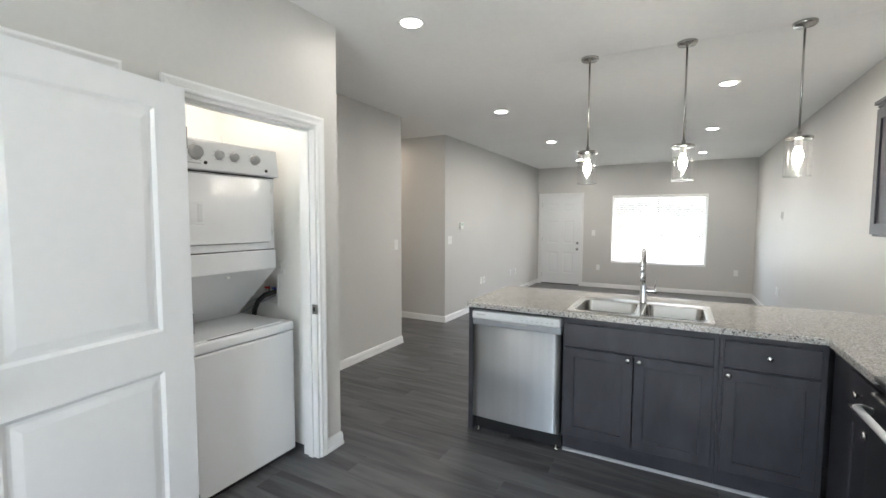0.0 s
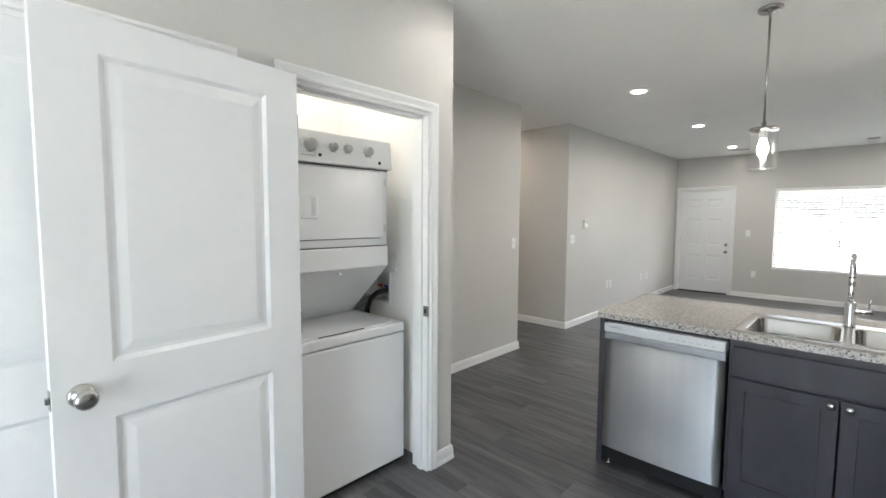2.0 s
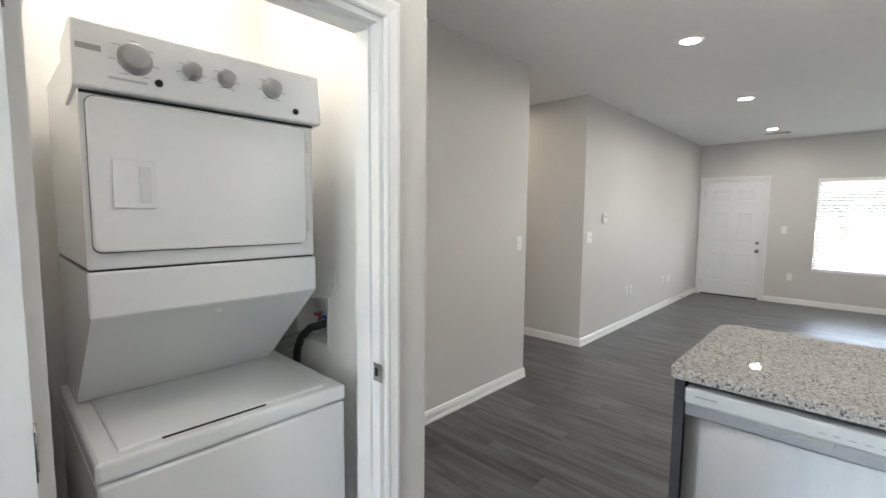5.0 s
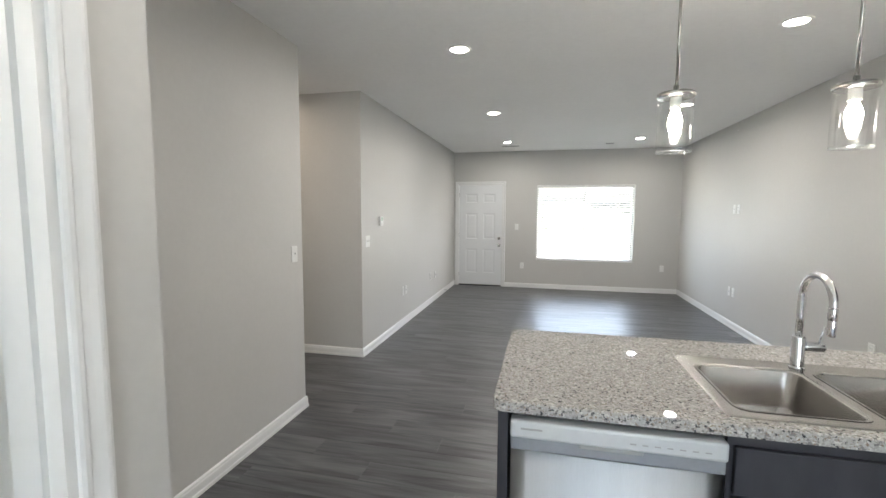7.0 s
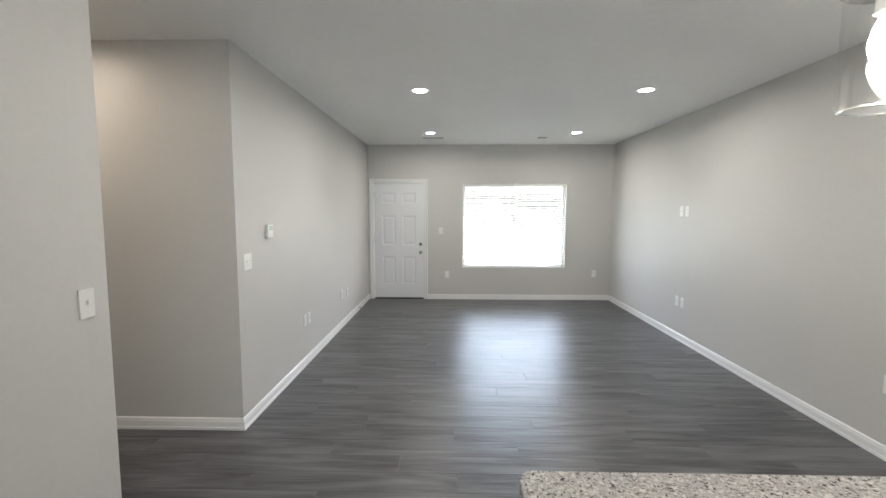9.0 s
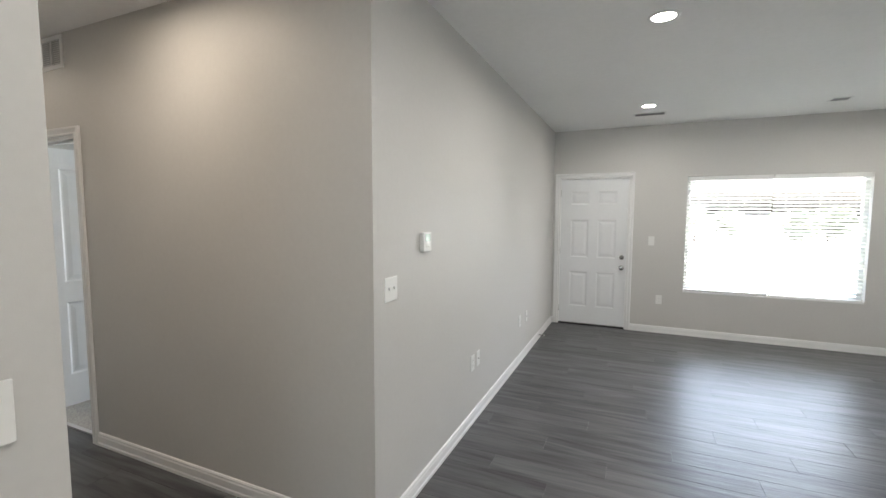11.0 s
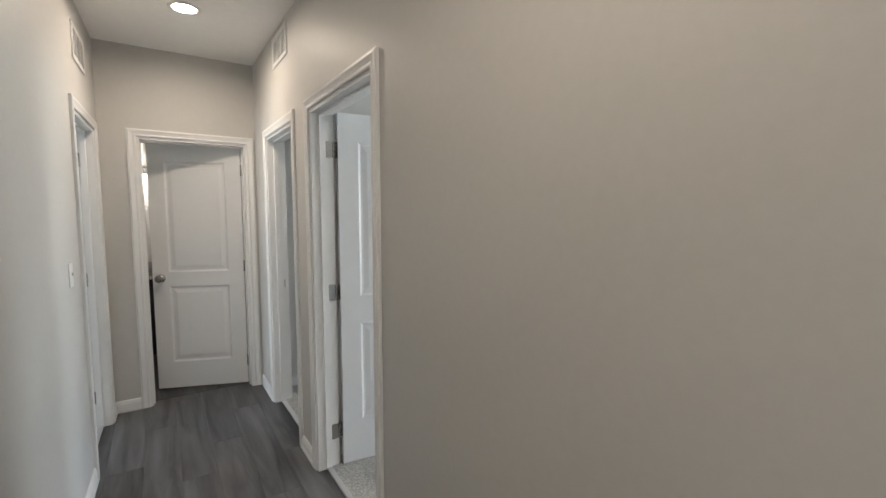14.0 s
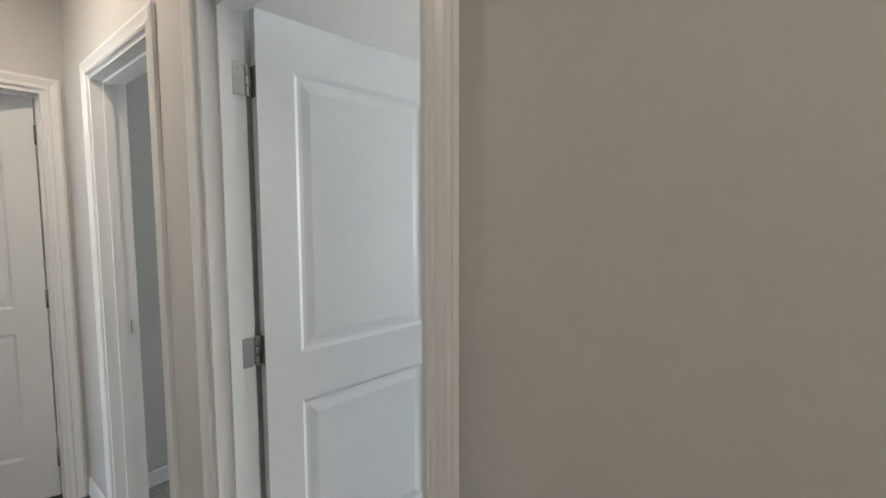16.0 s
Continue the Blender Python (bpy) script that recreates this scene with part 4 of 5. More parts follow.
prof = ((-0.07, 1.186), (-0.07, 1.30), (-0.09, 1.30), (-0.69, 1.30), (-0.69, 0.85), (-0.455, 0.852), (-0.44, 0.862))
rings = [[bm.verts.new((x, y, z)) for x, z in prof] for y in (DY0, DY1)]
bm.faces.new(rings[0])
bm.faces.new(rings[1][::-1])
for k in range(len(prof)):
    q = (k + 1) % len(prof)
    bm.faces.new((rings[0][k], rings[0][q], rings[1][q], rings[1][k]))
bmesh.ops.recalc_face_normals(bm, faces=bm.faces)
part("support_panel", bm, APPLIANCE, lc, "white slanted panel under the dryer")
part("panel_clip", boxes((-0.098, -0.088, 1.78, 1.80, 1.155, 1.166)), PLASTIC, lc)
part("lower_front", boxes((-0.10, -0.064, DY0 - 0.003, DY1 + 0.003, 1.187, 1.303), bevel=0.006), APPLIANCE, lc)
dr = part("dryer_body", boxes((-0.69, -0.070, DY0, DY1, 1.308, 1.86), bevel=0.006), APPLIANCE, lc)
part("lower_seam", boxes((-0.68, -0.075, DY0 + 0.004, DY1 - 0.004, 1.302, 1.309)), GAP, lc)
dd = part("dryer_door", plate_yz(-0.072, -0.052, rounded(DY0 + 0.012, DY1 - 0.034, 1.352, 1.724, 0.018), 0.004), APPLIANCE, lc, "white square dryer door")
part("door_seam", plate_yz(-0.0715, -0.069, rounded(DY0 + 0.011, DY1 - 0.0328, 1.3485, 1.7275, 0.02)), GAP, dd)
part("grip", boxes((-0.0525, -0.048, DY0 + 0.055, DY0 + 0.145, 1.46, 1.58), bevel=0.0025), APPLIANCE, dd)
part("grip_pocket", boxes((-0.0485, -0.0465, DY0 + 0.11, DY0 + 0.135, 1.475, 1.565), bevel=0.001), GRIP, dd)
for z in (1.405, 1.665):
    part("hinge", boxes((-0.071, -0.05, DY1 - 0.033, DY1 - 0.025, z - 0.02, z + 0.02), bevel=0.002), PLASTIC, dd)
part("console_seam", boxes((-0.09, -0.066, DY0 + 0.003, DY1 - 0.003, 1.731, 1.738)), GAP, lc)
bm = bmesh.new()
CON = pose(-0.066, 0, 1.740, ry=-7)
box(bm, -0.16, 0.018, DY0 - 0.008, DY1 + 0.022, 0.0, 0.160, bevel=0.006)
bmesh.ops.transform(bm, matrix=CON, verts=bm.verts)
con = part("console", bm, APPLIANCE, lc, "white sloped control console")
for y, z, r in ((1.606, 0.086, 0.034), (1.734, 0.086, 0.0215), (1.822, 0.086, 0.0215), (1.955, 0.086, 0.026)):
    m = CON @ Matrix.Translation((0.018, y, z)) @ Matrix.Rotation(math.pi / 2, 4, "Y")
    k = part("dial", lathe(((0, 0), (r * 1.08, 0), (r * 1.08, 0.004), (r * 0.97, 0.007), (r * 0.92, 0.024), (r * 0.80, 0.028), (0, 0.028)), 32, m), DIAL, con, "silver grey control dial")
    part("dial_ring", lathe(((r * 1.02, 0.003), (r * 1.13, 0.0045), (r * 1.16, 0.0)), 32, m), CHROME, k)
    for j in range(7):
        a = radians(-150 + 50 * j)
        c = Vector((0.0185, y + 1.35 * r * math.sin(a), z + 1.35 * r * math.cos(a)))
        bm = boxes((c.x - 0.0004, c.x + 0.0004, c.y - 0.008, c.y + 0.008, c.z - 0.0013, c.z + 0.0013))
        bmesh.ops.transform(bm, matrix=CON, verts=bm.verts)
        part("dial_mark", bm, MARK, con)
for y, z in ((1.655, 0.038), (2.03, 0.03)):
    part("button", lathe(((0, 0), (0.0095, 0), (0.0085, 0.005), (0, 0.006)), 20, CON @ Matrix.Translation((0.018, y, z)) @ Matrix.Rotation(math.pi / 2, 4, "Y")), BLACK, con, "round black button")
bm = boxes((0.0176, 0.0186, 1.55, 1.63, 0.028, 0.034))
bmesh.ops.transform(bm, matrix=CON, verts=bm.verts)
part("cycle_marks", bm, MARK, con)
bm = boxes((0.0176, 0.0186, 1.492, 1.54, 0.088, 0.102))
bmesh.ops.transform(bm, matrix=CON, verts=bm.verts)
part("brand_mark", bm, GREYPL, con)

YI = YK - TH - 0.005
ob = thing("laundry_outlet_box", Matrix(), "recessed white water outlet box with red and blue valves", "outlet box")
part("box_shell", boxes((-2.450, -2.210, YK - 0.036, YK - 0.031, 0.915, 1.10), (-2.450, -2.447, YI, YK - 0.036, 0.915, 1.10), (-2.213, -2.210, YI, YK - 0.036, 0.915, 1.10), (-2.447, -2.213, YI, YK - 0.036, 0.915, 0.918), (-2.447, -2.213, YI, YK - 0.036, 1.097, 1.10)), PLASTIC, ob)
part("flange", boxes((-2.465, -2.450, YI - 0.004, YI, 0.90, 1.115), (-2.210, -2.195, YI - 0.004, YI, 0.90, 1.115), (-2.450, -2.210, YI - 0.004, YI, 0.90, 0.915), (-2.450, -2.210, YI - 0.004, YI, 1.10, 1.115)), PLASTIC, ob)
for x, mat in ((-2.350, RED), (-2.280, BLUE)):
    v = part("valve", lathe(((0, 0), (0.009, 0), (0.009, 0.05), (0, 0.05)), 14, Matrix.Translation((x, YK - 0.075, 0.975))), NICKEL, ob)
    part("valve_handle", boxes((x - 0.024, x + 0.024, YK - 0.095, YK - 0.083, 1.008, 1.022), bevel=0.004), mat, v)
hose = single("drain_hose", tube([(-2.240, YK - 0.05, 0.99), (-2.260, YK - 0.10, 0.995), (-2.310, YK - 0.145, 0.975), (-2.360, YK - 0.158, 0.93), (-2.395, YK - 0.16, 0.87), (-2.410, YK - 0.16, 0.78), (-2.420, YK - 0.16, 0.60)], 0.0165, 14), RUBBER, "black corrugated drain hose bending behind the washer", "hose")
for x, z in ((-2.350, 0.965), (-2.280, 0.955)):
    single("supply_hose", tube([(x, YK - 0.075, z + 0.012), (x - 0.03, YK - 0.13, z - 0.015), (x - 0.10, YK - 0.17, z - 0.05), (x - 0.22, YK - 0.20, z - 0.12), (x - 0.27, YK - 0.18, z - 0.3)], 0.0055, 10), STEEL, "thin braided steel water supply hose", "hose", group="supply hoses")
closet_light = thing("closet_light", pose(-2.25, 1.75, TOP), "round white flush closet ceiling light, switched on", "ceiling light")
part("housing", lathe(((0.0, 0.0), (0.11, 0.0), (0.11, -0.02), (0.1, -0.025)), 32), TRIM, closet_light)
part("lens", lathe(((0.1, -0.024), (0.06, -0.045), (0.0, -0.05)), 32), LAMP, closet_light)
la = new("closet_lamp", bpy.data.lights.new("closet_lamp", "AREA"))
la.data.shape, la.data.size, la.data.energy, la.data.color = "DISK", 0.18, CLOSET_W, (1.0, 0.92, 0.83)
la.matrix_world = pose(-2.25, 1.75, TOP - 0.055)

# ---- pendants ----
PY = 3.665
for x in (-0.48, 0.150, 0.770):
    ob = thing("pendant_light", pose(x, PY, 0), "clear glass cylinder pendant with a lit filament bulb", "pendant light", "pendants over the peninsula")
    part("canopy", lathe(((0, TOP), (0.062, TOP), (0.062, TOP - 0.012), (0.056, TOP - 0.02), (0.012, TOP - 0.022), (0.010, TOP - 0.035), (0, TOP - 0.035)), 32), NICKEL, ob, "round nickel ceiling canopy")
    part("rod", lathe(((0, 2.01), (0.0062, 2.01), (0.0062, TOP - 0.03), (0, TOP - 0.03)), 14), NICKEL, ob)
    part("cap", lathe(((0, 2.035), (0.012, 2.035), (0.012, 2.008), (0.066, 2.005), (0.073, 2.0), (0.073, 1.988), (0.068, 1.985), (0.02, 1.985), (0, 1.985)), 36), NICKEL, ob, "polished nickel cap")
    part("socket", lathe(((0, 1.986), (0.021, 1.986), (0.021, 1.945), (0.024, 1.942), (0.0, 1.94)), 24), PLASTIC, ob)
    part("bulb", lathe(((0.013, 1.942), (0.015, 1.932), (0.022, 1.915), (0.0275, 1.893), (0.0275, 1.875), (0.021, 1.852), (0.012, 1.836), (0.006, 1.829), (0, 1.828)), 24), BULB, ob, "glowing elongated bulb")
    g = part("shade", lathe(((0.0695, 1.99), (0.0695, 1.764), (0.0685, 1.7605), (0.0665, 1.7605), (0.0655, 1.763), (0.0655, 1.772)), 40), CLEAR, ob, "clear glass cylinder shade")
    g.visible_shadow = False
    r = part("rim", lathe([(0.0675 + 0.0021 * math.cos(a * math.pi / 5), 1.762 + 0.0021 * math.sin(a * math.pi / 5)) for a in range(11)], 40), RIM, g, "polished glass rim")
    r.visible_shadow = False
single("ceiling_seam", boxes((-1.25, XR, PY - 0.0015, PY + 0.0015, TOP - 0.0012, TOP + 0.001)), CEIL, "faint straight drywall seam across the ceiling", "trim", "structure")


# ---- plates, grilles and small fixtures on the walls ----
def plate(kind, m, gangs=1):
    """A wall plate; local x across, z up, -y out of the wall."""
    w, h = 0.072 + 0.046 * (gangs - 1), 0.117
    label = {"switch": "white toggle light switch plate on the wall", "outlet": "white duplex outlet plate on the wall", "jack": "white cable jack plate on the wall"}[kind]
    ob = thing("light_switch" if kind == "switch" else "wall_outlet", m, label, "light switch" if kind == "switch" else "outlet", "switches" if kind == "switch" else "outlets")
    part("cover", boxes((-w / 2, w / 2, -0.0065, 0, -h / 2, h / 2), bevel=0.0028), PLASTIC, ob)
    for g in range(gangs):
        x = (g - (gangs - 1) / 2) * 0.046
        if kind == "switch":
            part("toggle", boxes((x - 0.005, x + 0.005, -0.016, -0.006, -0.004, 0.012), bevel=0.002), PLASTIC, ob)
        elif kind == "outlet":
            for z in (-0.02, 0.02):
                s = part("socket", boxes((x - 0.017, x + 0.017, -0.0085, -0.006, z - 0.0145, z + 0.0145), bevel=0.003), PLASTIC, ob)
                part("slot", boxes((x - 0.0075, x - 0.0055, -0.0088, -0.008, z - 0.003, z + 0.006), (x + 0.0055, x + 0.0075, -0.0088, -0.008, z - 0.003, z + 0.006)), GREYPL, s)
        else:
            part("jack_port", lathe(((0, 0), (0.006, 0), (0.006, 0.006), (0, 0.006)), 14, Matrix.Translation((x, -0.006, 0)) @ Matrix.Rotation(math.pi / 2, 4, "X")), GREYPL, ob)
    return ob


def on(wall_name, a, z):
    """The pose of a plate on a wall, a metres along it."""
    return {"living": pose(XL, a, z, rz=90), "side": pose(XS, a, z, rz=90), "right": pose(XR, a, z, rz=-90), "front": pose(a, YF, z), "hall_left": SKEW @ pose(a, HALL_L, z, rz=180), "hall_right": pose(a, HALL_R, z), "kitchen": pose(XK, a, z, rz=90), "closet": pose(a, YI, z)}[wall_name]


plate("switch", on("living", 5.865, 1.19), 2)
plate("switch", on("side", 4.435, 1.195))
plate("switch", on("front", -1.535, 1.205))
plate("switch", on("hall_left", -6.15, 1.19))
plate("outlet", on("front", -1.42, 0.44))
plate("outlet", on("front", 1.14, 0.465))
plate("outlet", on("living", 7.03, 0.455))
plate("jack", on("living", 7.15, 0.455))
plate("outlet", on("living", 8.46, 0.44))
plate("jack", on("living", 8.76, 0.43))
plate("outlet", on("right", 7.93, 1.555))
plate("jack", on("right", 8.05, 1.555))
plate("outlet", on("right", 7.94, 0.47))
plate("jack", on("right", 8.06, 0.47))
plate("outlet", on("right", 5.47, 0.475))
plate("outlet", on("hall_left", -5.2, 0.40))
plate("outlet", on("closet", -2.17, 1.19))

th = thing("thermostat", on("living", 6.225, 1.396), "small white wall thermostat with pale green display", "thermostat")
part("housing", boxes((-0.048, 0.048, -0.026, 0, -0.052, 0.052), bevel=0.005), PLASTIC, th)
part("display", boxes((-0.030, 0.030, -0.0268, -0.025, 0.004, 0.042)), material("green_lcd", (0.42, 0.55, 0.46), 0.25, grain=0.02), th, "pale green display")
for k in range(2):
    part("button", boxes((-0.02 + 0.024 * k, -0.004 + 0.024 * k, -0.0275, -0.025, -0.030, -0.018), bevel=0.001), PLASTIC, th)


def grille(m, w, h, columns, label):
    """A stamped wall grille: a flat flange and columns of angled louvres. Local x across, z up, -y out."""
    ob = thing("wall_grille", m, label, "air grille", "air grilles")
    f = 0.026
    cw = (w - 2 * f - 0.012 * (columns - 1)) / columns
    bm = boxes((0, f, -0.008, 0, 0, h), (w - f, w, -0.008, 0, 0, h), (f, w - f, -0.008, 0, 0, f), (f, w - f, -0.008, 0, h - f, h), bevel=0.0015)
    for k in range(1, columns):
        x = f + k * cw + (k - 1) * 0.012
        box(bm, x, x + 0.012, -0.0075, 0, f, h - f)
    part("flange", bm, TRIM, ob)
    part("backing", boxes((f, w - f, -0.0012, 0, f, h - f)), GREYPL, ob)
    me = mesh_of("louvre", boxes((0, cw, -0.006, 0.006, -0.0009, 0.0009)), TRIM)
    rows = int((h - 2 * f) / 0.0125)
    for k in range(columns):
        for r in range(rows):
            s = new("louvre", me)
            s.parent = ob
            s.matrix_basis = pose(f + k * (cw + 0.012), -0.0052, f + (r + 0.5) * (h - 2 * f) / rows, rx=38)
    return ob


grille(pose(XK, 0.51, 2.25, rz=90), 0.47, 0.30, 4, "white stamped steel return air grille above the doors")
grille(pose(-5.475, HALL_R, 2.470), 0.375, 0.205, 3, "white stamped steel air grille high on the wall")
grille(pose(-6.645, HALL_R, 2.455), 0.375, 0.195, 3, "white stamped steel air grille above the doorway")
grille(SKEW @ pose(-6.60, HALL_L, 2.33, rz=180), 0.375, 0.20, 3, "white stamped steel air grille on the hall wall")
for x, w in ((-1.63, 0.34), (0.055, 0.17)):
    ob = thing("ceiling_register", pose(x, 9.635, TOP), "white steel air register in the ceiling, its louvres darkened", "air register", "ceiling registers")
    part("flange", boxes((-w / 2, w / 2, -0.07, -0.052, -0.006, 0), (-w / 2, w / 2, 0.052, 0.07, -0.006, 0), (-w / 2, -w / 2 + 0.02, -0.052, 0.052, -0.006, 0), (w / 2 - 0.02, w / 2, -0.052, 0.052, -0.006, 0)), TRIM, ob)
    part("backing", boxes((-w / 2 + 0.02, w / 2 - 0.02, -0.052, 0.052, -0.001, 0)), GAP, ob)
    # Louvres greyed so the shade between them is put into their colour.
    for k in range(7):
        s = part("louvre", boxes((-w / 2 + 0.02, w / 2 - 0.02, -0.006, 0.006, -0.0008, 0.0008)), GREYPL, ob)
        s.matrix_basis = pose(0, -0.045 + 0.015 * k, -0.004, rx=40)
    
smoke = thing("smoke_detector", pose(-5.45, 5.20, TOP), "round white smoke detector on the hall ceiling", "smoke detector")
part("base", lathe(((0, 0), (0.068, 0), (0.068, -0.012), (0.062, -0.014), (0, -0.014)), 36), PLASTIC, smoke)
part("vent_ring", lathe(((0.058, -0.013), (0.058, -0.020), (0.0, -0.020)), 36), GREYPL, smoke)
part("dome", lathe(((0.064, -0.019), (0.062, -0.032), (0.05, -0.042), (0, -0.045)), 36), PLASTIC, smoke)
stop = thing("door_stop", pose(XL + 0.012, 9.42, 0.05, ry=90), "spring door stop screwed into the baseboard", "door stop")
part("spring", lathe([(0.0, 0.0)] + [(0.0065 if k % 2 else 0.005, 0.002 + 0.0035 * k) for k in range(18)] + [(0, 0.064)], 14), NICKEL, stop)
part("rubber_tip", lathe(((0, 0.062), (0.008, 0.062), (0.008, 0.074), (0, 0.076)), 14), PLASTIC, stop)
single("wall_hook", lathe(((0, 0), (0.008, 0), (0.007, 0.006), (0, 0.008)), 12, pose(XR, 8.09, 2.574, ry=-90)), PLASTIC, "tiny round sensor high on the wall", "sensor")
# strike plates on the visible jambs
for name, m in (("laundry", pose(XK - 0.015, LAUNDRY[1] - 0.0185, 0.94)), ("back", pose(BATH2[0] + 0.0185, HALL_R + 0.095, 0.94, rz=180))):
    ob = thing("strike_plate", m, "satin nickel strike plate on the door jamb", "strike plate", "strike plates")
    part("plate", boxes((-0.016, 0.028, -0.0012, 0.0005, -0.03, 0.03), bevel=0.0005), NICKEL, ob)
    part("bolt_hole", boxes((-0.008, 0.008, -0.0018, -0.001, -0.013, 0.013)), GAP, ob)
for x0, m in ((BED[0] + 0.0185, 1), ):
    for z in (0.214, 1.034, 1.834):
        ob = thing("jamb_hinge", pose(x0, HALL_R + 0.105, z), "satin nickel hinge leaf screwed to the jamb", "hinge", "jamb hinges")
        part("leaf", plate_yz(-0.0005, 0.0022, rounded(-0.032, 0.016, -0.045, 0.045, 0.013), 0.0006), NICKEL, ob)
        for k in range(3):
            part("knuckle", lathe(((0, -0.0145), (0.0055, -0.0145), (0.006, -0.0135), (0.006, 0.0135), (0.0055, 0.0145), (0, 0.0145)), 14, Matrix.Translation((0.004, 0.019, (k - 1) * 0.0302))), NICKEL, ob)
        for dz in (-0.03, 0, 0.03):
            part("screw", lathe(((0, 0), (0.004, 0), (0.003, 0.0012), (0, 0.0012)), 10, Matrix.Translation((0.0014, -0.014 + (0.006 if dz else -0.004), dz)) @ Matrix.Rotation(math.pi / 2, 4, "Y")), NICKEL, ob)
for z in (0.214, 1.034, 1.834):
    ob = thing("jamb_hinge", SKEW @ pose(LEFT[0] + 0.0185, HALL_L - 0.105, z), "satin nickel hinge leaf screwed to the jamb", "hinge", "jamb hinges")
    part("leaf", plate_yz(-0.0005, 0.0022, rounded(-0.016, 0.032, -0.045, 0.045, 0.013), 0.0006), NICKEL, ob)
    for k in range(3):
        part("knuckle", lathe(((0, -0.0145), (0.0055, -0.0145), (0.006, -0.0135), (0.006, 0.0135), (0.0055, 0.0145), (0, 0.0145)), 14, Matrix.Translation((0.004, -0.019, (k - 1) * 0.0302))), NICKEL, ob)
for name, a, b, y in (("bedroom", *BED, HALL_R), ("back", *BATH2, HALL_R), ("side", *LEFT, HALL_L - 0.12)):
    th_ = single("threshold", boxes((a + 0.018, b - 0.018, y + 0.045, y + 0.075, 0.0, 0.012), bevel=0.003), PALE, "narrow metal transition strip under the door", "threshold", "structure")
    th_.matrix_basis = SKEW if name == "side" else Matrix()

# ---- bathroom seen past the ajar door ----
vanity = thing("bathroom_vanity", pose(-9.345, 4.32, 0), "dark bathroom vanity with speckled granite top", "vanity")
part("body", boxes((0.0, 0.53, 0.0, 0.92, 0.0, 0.80)), CABINET, vanity)
part("granite_top", boxes((0.0, 0.56, -0.01, 0.94, 0.80, 0.835), bevel=0.004), GRANITE, vanity)
part("backsplash", boxes((0.0, 0.02, -0.01, 0.94, 0.835, 0.93)), GRANITE, vanity)
for a in (0.02, 0.47):
    d = part("door", boxes((0.53, 0.549, a, a + 0.43, 0.12, 0.77), bevel=0.003), CABINET, vanity)
    part("knob", lathe(CAB_KNOB, 16, Matrix.Translation((0.549, a + (0.40 if a < 0.3 else 0.03), 0.70)) @ Matrix.Rotation(math.pi / 2, 4, "Y")), NICKEL, d)
vl = thing("vanity_light", pose(-9.345, 4.80, 1.95), "bathroom wall light with lit glass shades", "wall light")
part("back_plate", boxes((0, 0.02, -0.28, 0.28, -0.04, 0.04), bevel=0.004), NICKEL, vl)
for y in (-0.2, 0, 0.2):
    part("arm", tube(((0.02, y, 0), (0.08, y, 0), (0.10, y, -0.02)), 0.008, 10), NICKEL, vl)
    part("shade", lathe(((0.02, 0.0), (0.045, -0.10), (0, -0.10)), 20, Matrix.Translation((0.10, y, -0.02))), LAMP, vl, "lit frosted shade")
bl = new("bath_lamp", bpy.data.lights.new("bath_lamp", "POINT"))
bl.data.energy, bl.data.color, bl.data.shadow_soft_size = BATH_W, (1.0, 0.88, 0.74), 0.08
bl.matrix_world = pose(-9.1, 4.80, 1.75)
bfloor = single("floor_bath", boxes((-9.35, HALL_E - 0.11, 4.30, HALL_R, -0.006, 0.0)), PLANK, "dark grey vinyl bathroom floor", "floor", "structure")

# ---- outside: pale ground, trees ----
single("ground", boxes((-300, 300, -300, 600, -0.45, -0.25)), PAVING, "pale sunlit concrete and gravel ground", "ground", "structure")


def tree(m, height, seed):
    rnd = random.Random(seed)
    ob = thing("tree", m, "leafy deciduous tree across the open ground", "tree", "far trees")
    bm = bmesh.new()
    pts = [(0, 0, 0), (0.05, 0.03, height * 0.2), (-0.05, 0.08, height * 0.45), (0.1, 0.0, height * 0.8)]
    t = tube(pts, 0.09, 8)
    for v in t.verts:
        k = 1 - 0.75 * v.co.z / height
        v.co.x, v.co.y = v.co.x * k, v.co.y * k
    part("trunk", t, BARK, ob)
    for k in range(6):
        a = k * 1.05 + rnd.random()
        z = height * (0.3 + 0.07 * k)
        part("limb", tube([(0, 0, z), (0.3 * math.cos(a), 0.3 * math.sin(a), z + 0.25), (0.6 * math.cos(a), 0.6 * math.sin(a), z + 0.5)], 0.03, 6), BARK, ob)
    bm = bmesh.new()
    hubs = [(Vector((rnd.gauss(0, height * 0.2), rnd.gauss(0, height * 0.2), height * rnd.uniform(0.25, 0.9))), rnd.uniform(0.3, 0.55)) for _ in range(26)]
    for c, r in hubs:
        for _ in range(46):
            d = Vector((rnd.gauss(0, 1), rnd.gauss(0, 1), rnd.gauss(0, 1)))
            p = c + d.normalized() * r * rnd.random() ** 0.4
            u = Vector((rnd.gauss(0, 1), rnd.gauss(0, 1), rnd.gauss(0, 1))).normalized() * 0.13
            w = u.orthogonal().normalized() * 0.08
            bm.faces.new([bm.verts.new(p + q) for q in (-u, -w, u, w)])
    part("crown", bm, LEAF, ob)
    return ob


protos = [tree(pose(-14, 36, -0.25), 2.05, 1), tree(pose(2, 38, -0.25), 2.25, 2), tree(pose(12, 37, -0.25), 1.95, 3)]
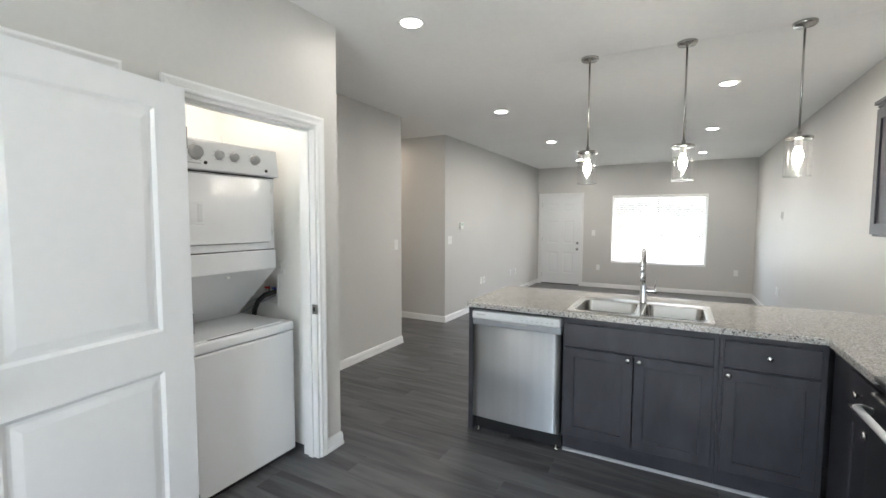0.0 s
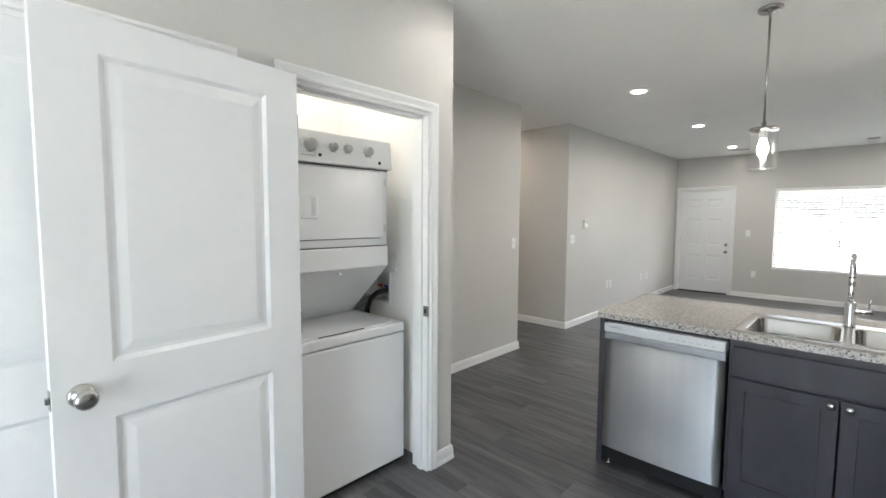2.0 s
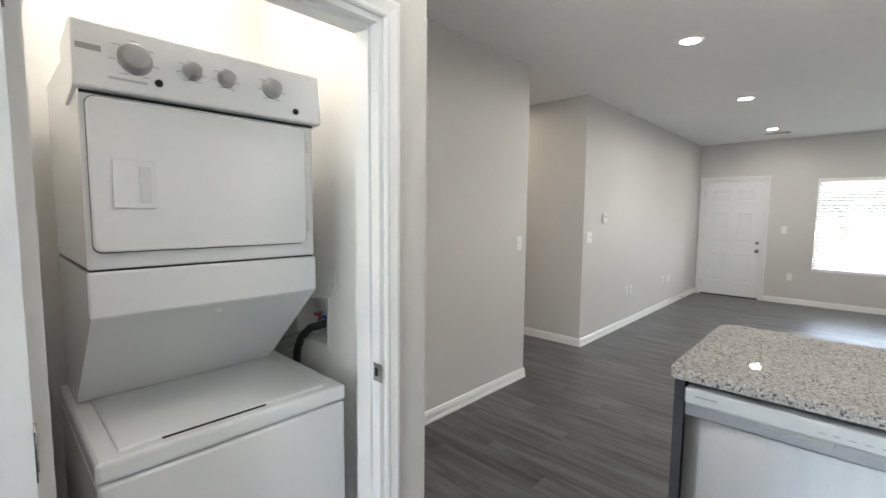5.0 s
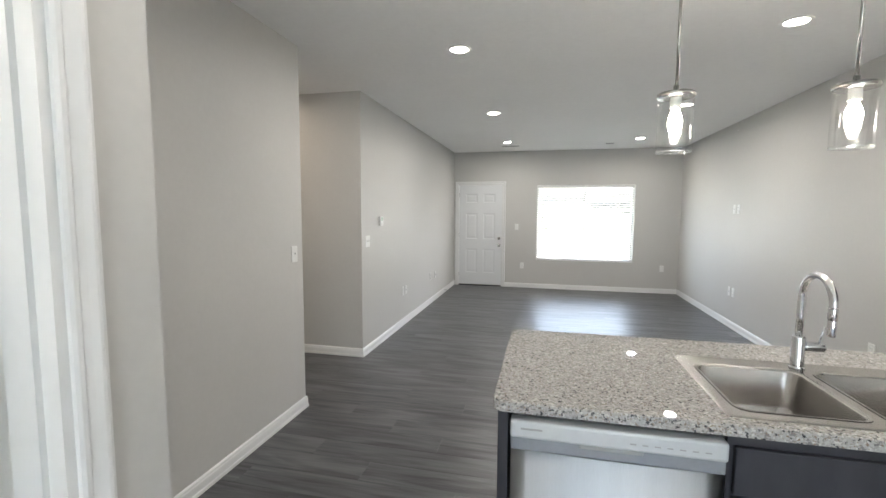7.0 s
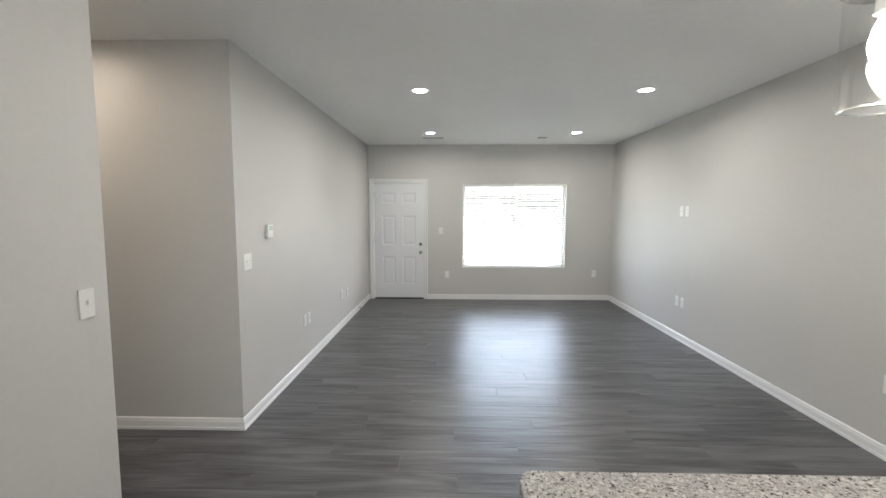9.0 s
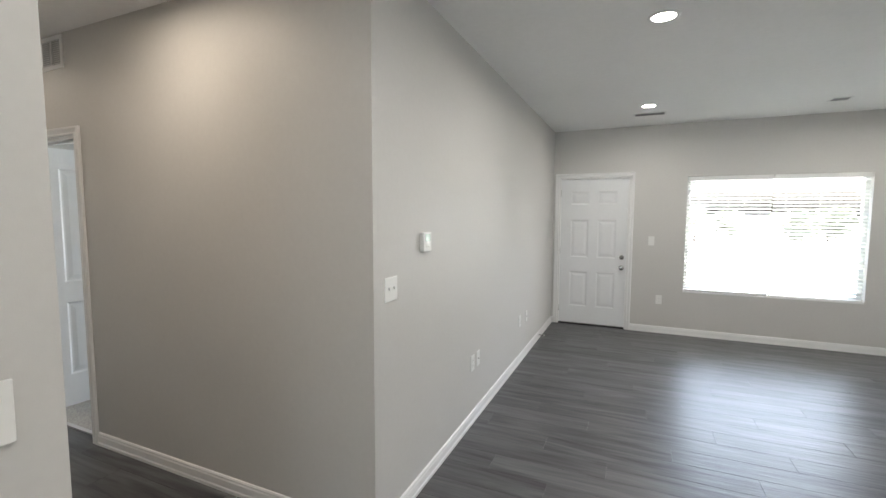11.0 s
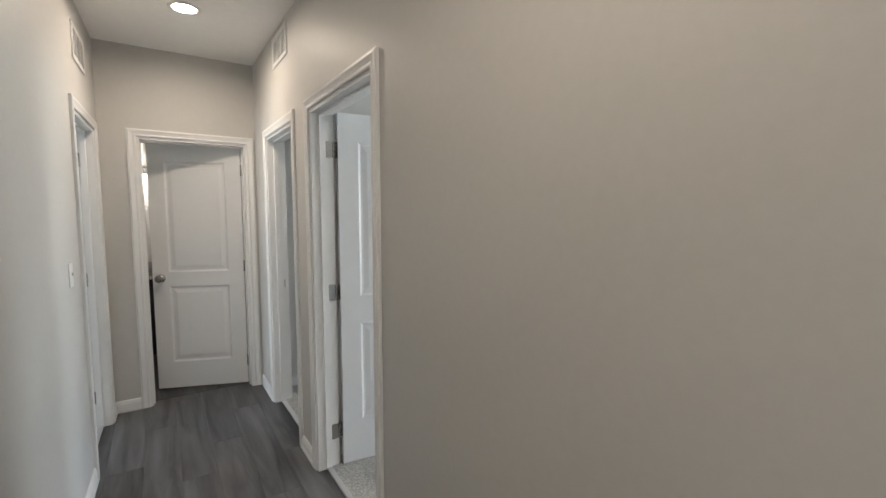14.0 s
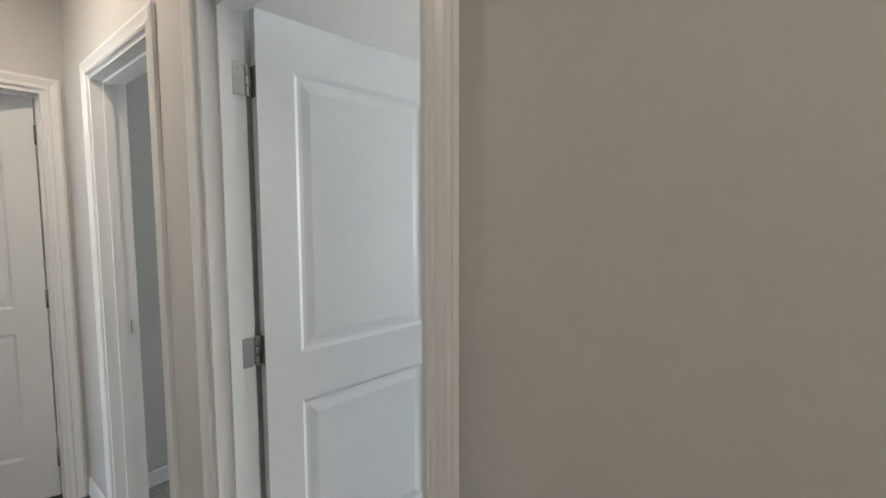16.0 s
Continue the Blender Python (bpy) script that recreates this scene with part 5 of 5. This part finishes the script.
for k, (x, y, rz) in enumerate(((-7, 37, 40), (-3.6, 35.5, 130), (7, 36, 75), (17, 38, 200), (-20, 38, 20), (23, 40, 300), (-27, 38, 160), (-10.5, 39, 250), (4.5, 40, 10), (-0.8, 37, 80), (9.5, 39, 140), (-5.4, 40, 220), (14.4, 36, 30), (-17, 36, 100), (20, 37, 60))):
    copy_thing(protos[k % 3], pose(x, y, -0.25, rz=rz))

# ---- floor planks ----
LONG, WIDE = 1.22, 0.1815


def plank_mesh(length, wide):
    """A plank with an eased edge; its origin is its corner, its top at z 0."""
    e, g, d = 0.0010, 0.0003, 0.0008
    bm = bmesh.new()
    low = [bm.verts.new((x, y, -0.006)) for x, y in ((g, g), (length - g, g), (length - g, wide - g), (g, wide - g))]
    mid_ = [bm.verts.new((x, y, -d)) for x, y in ((g, g), (length - g, g), (length - g, wide - g), (g, wide - g))]
    top_ = [bm.verts.new((x, y, 0)) for x, y in ((e, e), (length - e, e), (length - e, wide - e), (e, wide - e))]
    for a, b in ((low, mid_), (mid_, top_)):
        for k in range(4):
            bm.faces.new((a[k], a[(k + 1) % 4], b[(k + 1) % 4], b[k]))
    bm.faces.new(top_)
    return bm


rnd = random.Random(5)
floor_ob = bpy.data.objects["floor"]
meshes = {}
rest = []
row = 0
y = YB
while y < YF - 0.01:
    wide = min(WIDE, YF - y)
    spans = [(XL, XR)]
    if HALL_L - WIDE < y < HALL_R:
        spans = [(HALL_E - 0.10, XR)]
    for x0, x1 in spans:
        x = x0 - LONG * ((0.37 * row + 0.13 * rnd.random()) % 1.0)
        while x < x1:
            a, b = max(x, x0), min(x + LONG, x1)
            if b - a > 0.01:
                key = (round(b - a, 3), round(wide, 3))
                if y < 0.1:
                    rest.append((a, y, *key))
                else:
                    if key not in meshes:
                        meshes[key] = mesh_of("plank", plank_mesh(*key), PLANK)
                    p = new("plank", meshes[key])
                    p.parent = floor_ob
                    p.matrix_basis = Matrix.Translation((a, y, 0))
            x += LONG
    y += WIDE
    row += 1
bm = bmesh.new()
for a, yy, length, wide in rest:
    q = plank_mesh(length, wide)
    bmesh.ops.translate(q, vec=(a, yy, 0), verts=q.verts)
    tmp = bpy.data.meshes.new("tmp")
    q.to_mesh(tmp)
    q.free()
    bm.from_mesh(tmp)
    bpy.data.meshes.remove(tmp)
p = part("kitchen_planks", bm, PLANK, floor_ob, "dark grey vinyl planks behind the peninsula")
p["kind"] = "stuff"
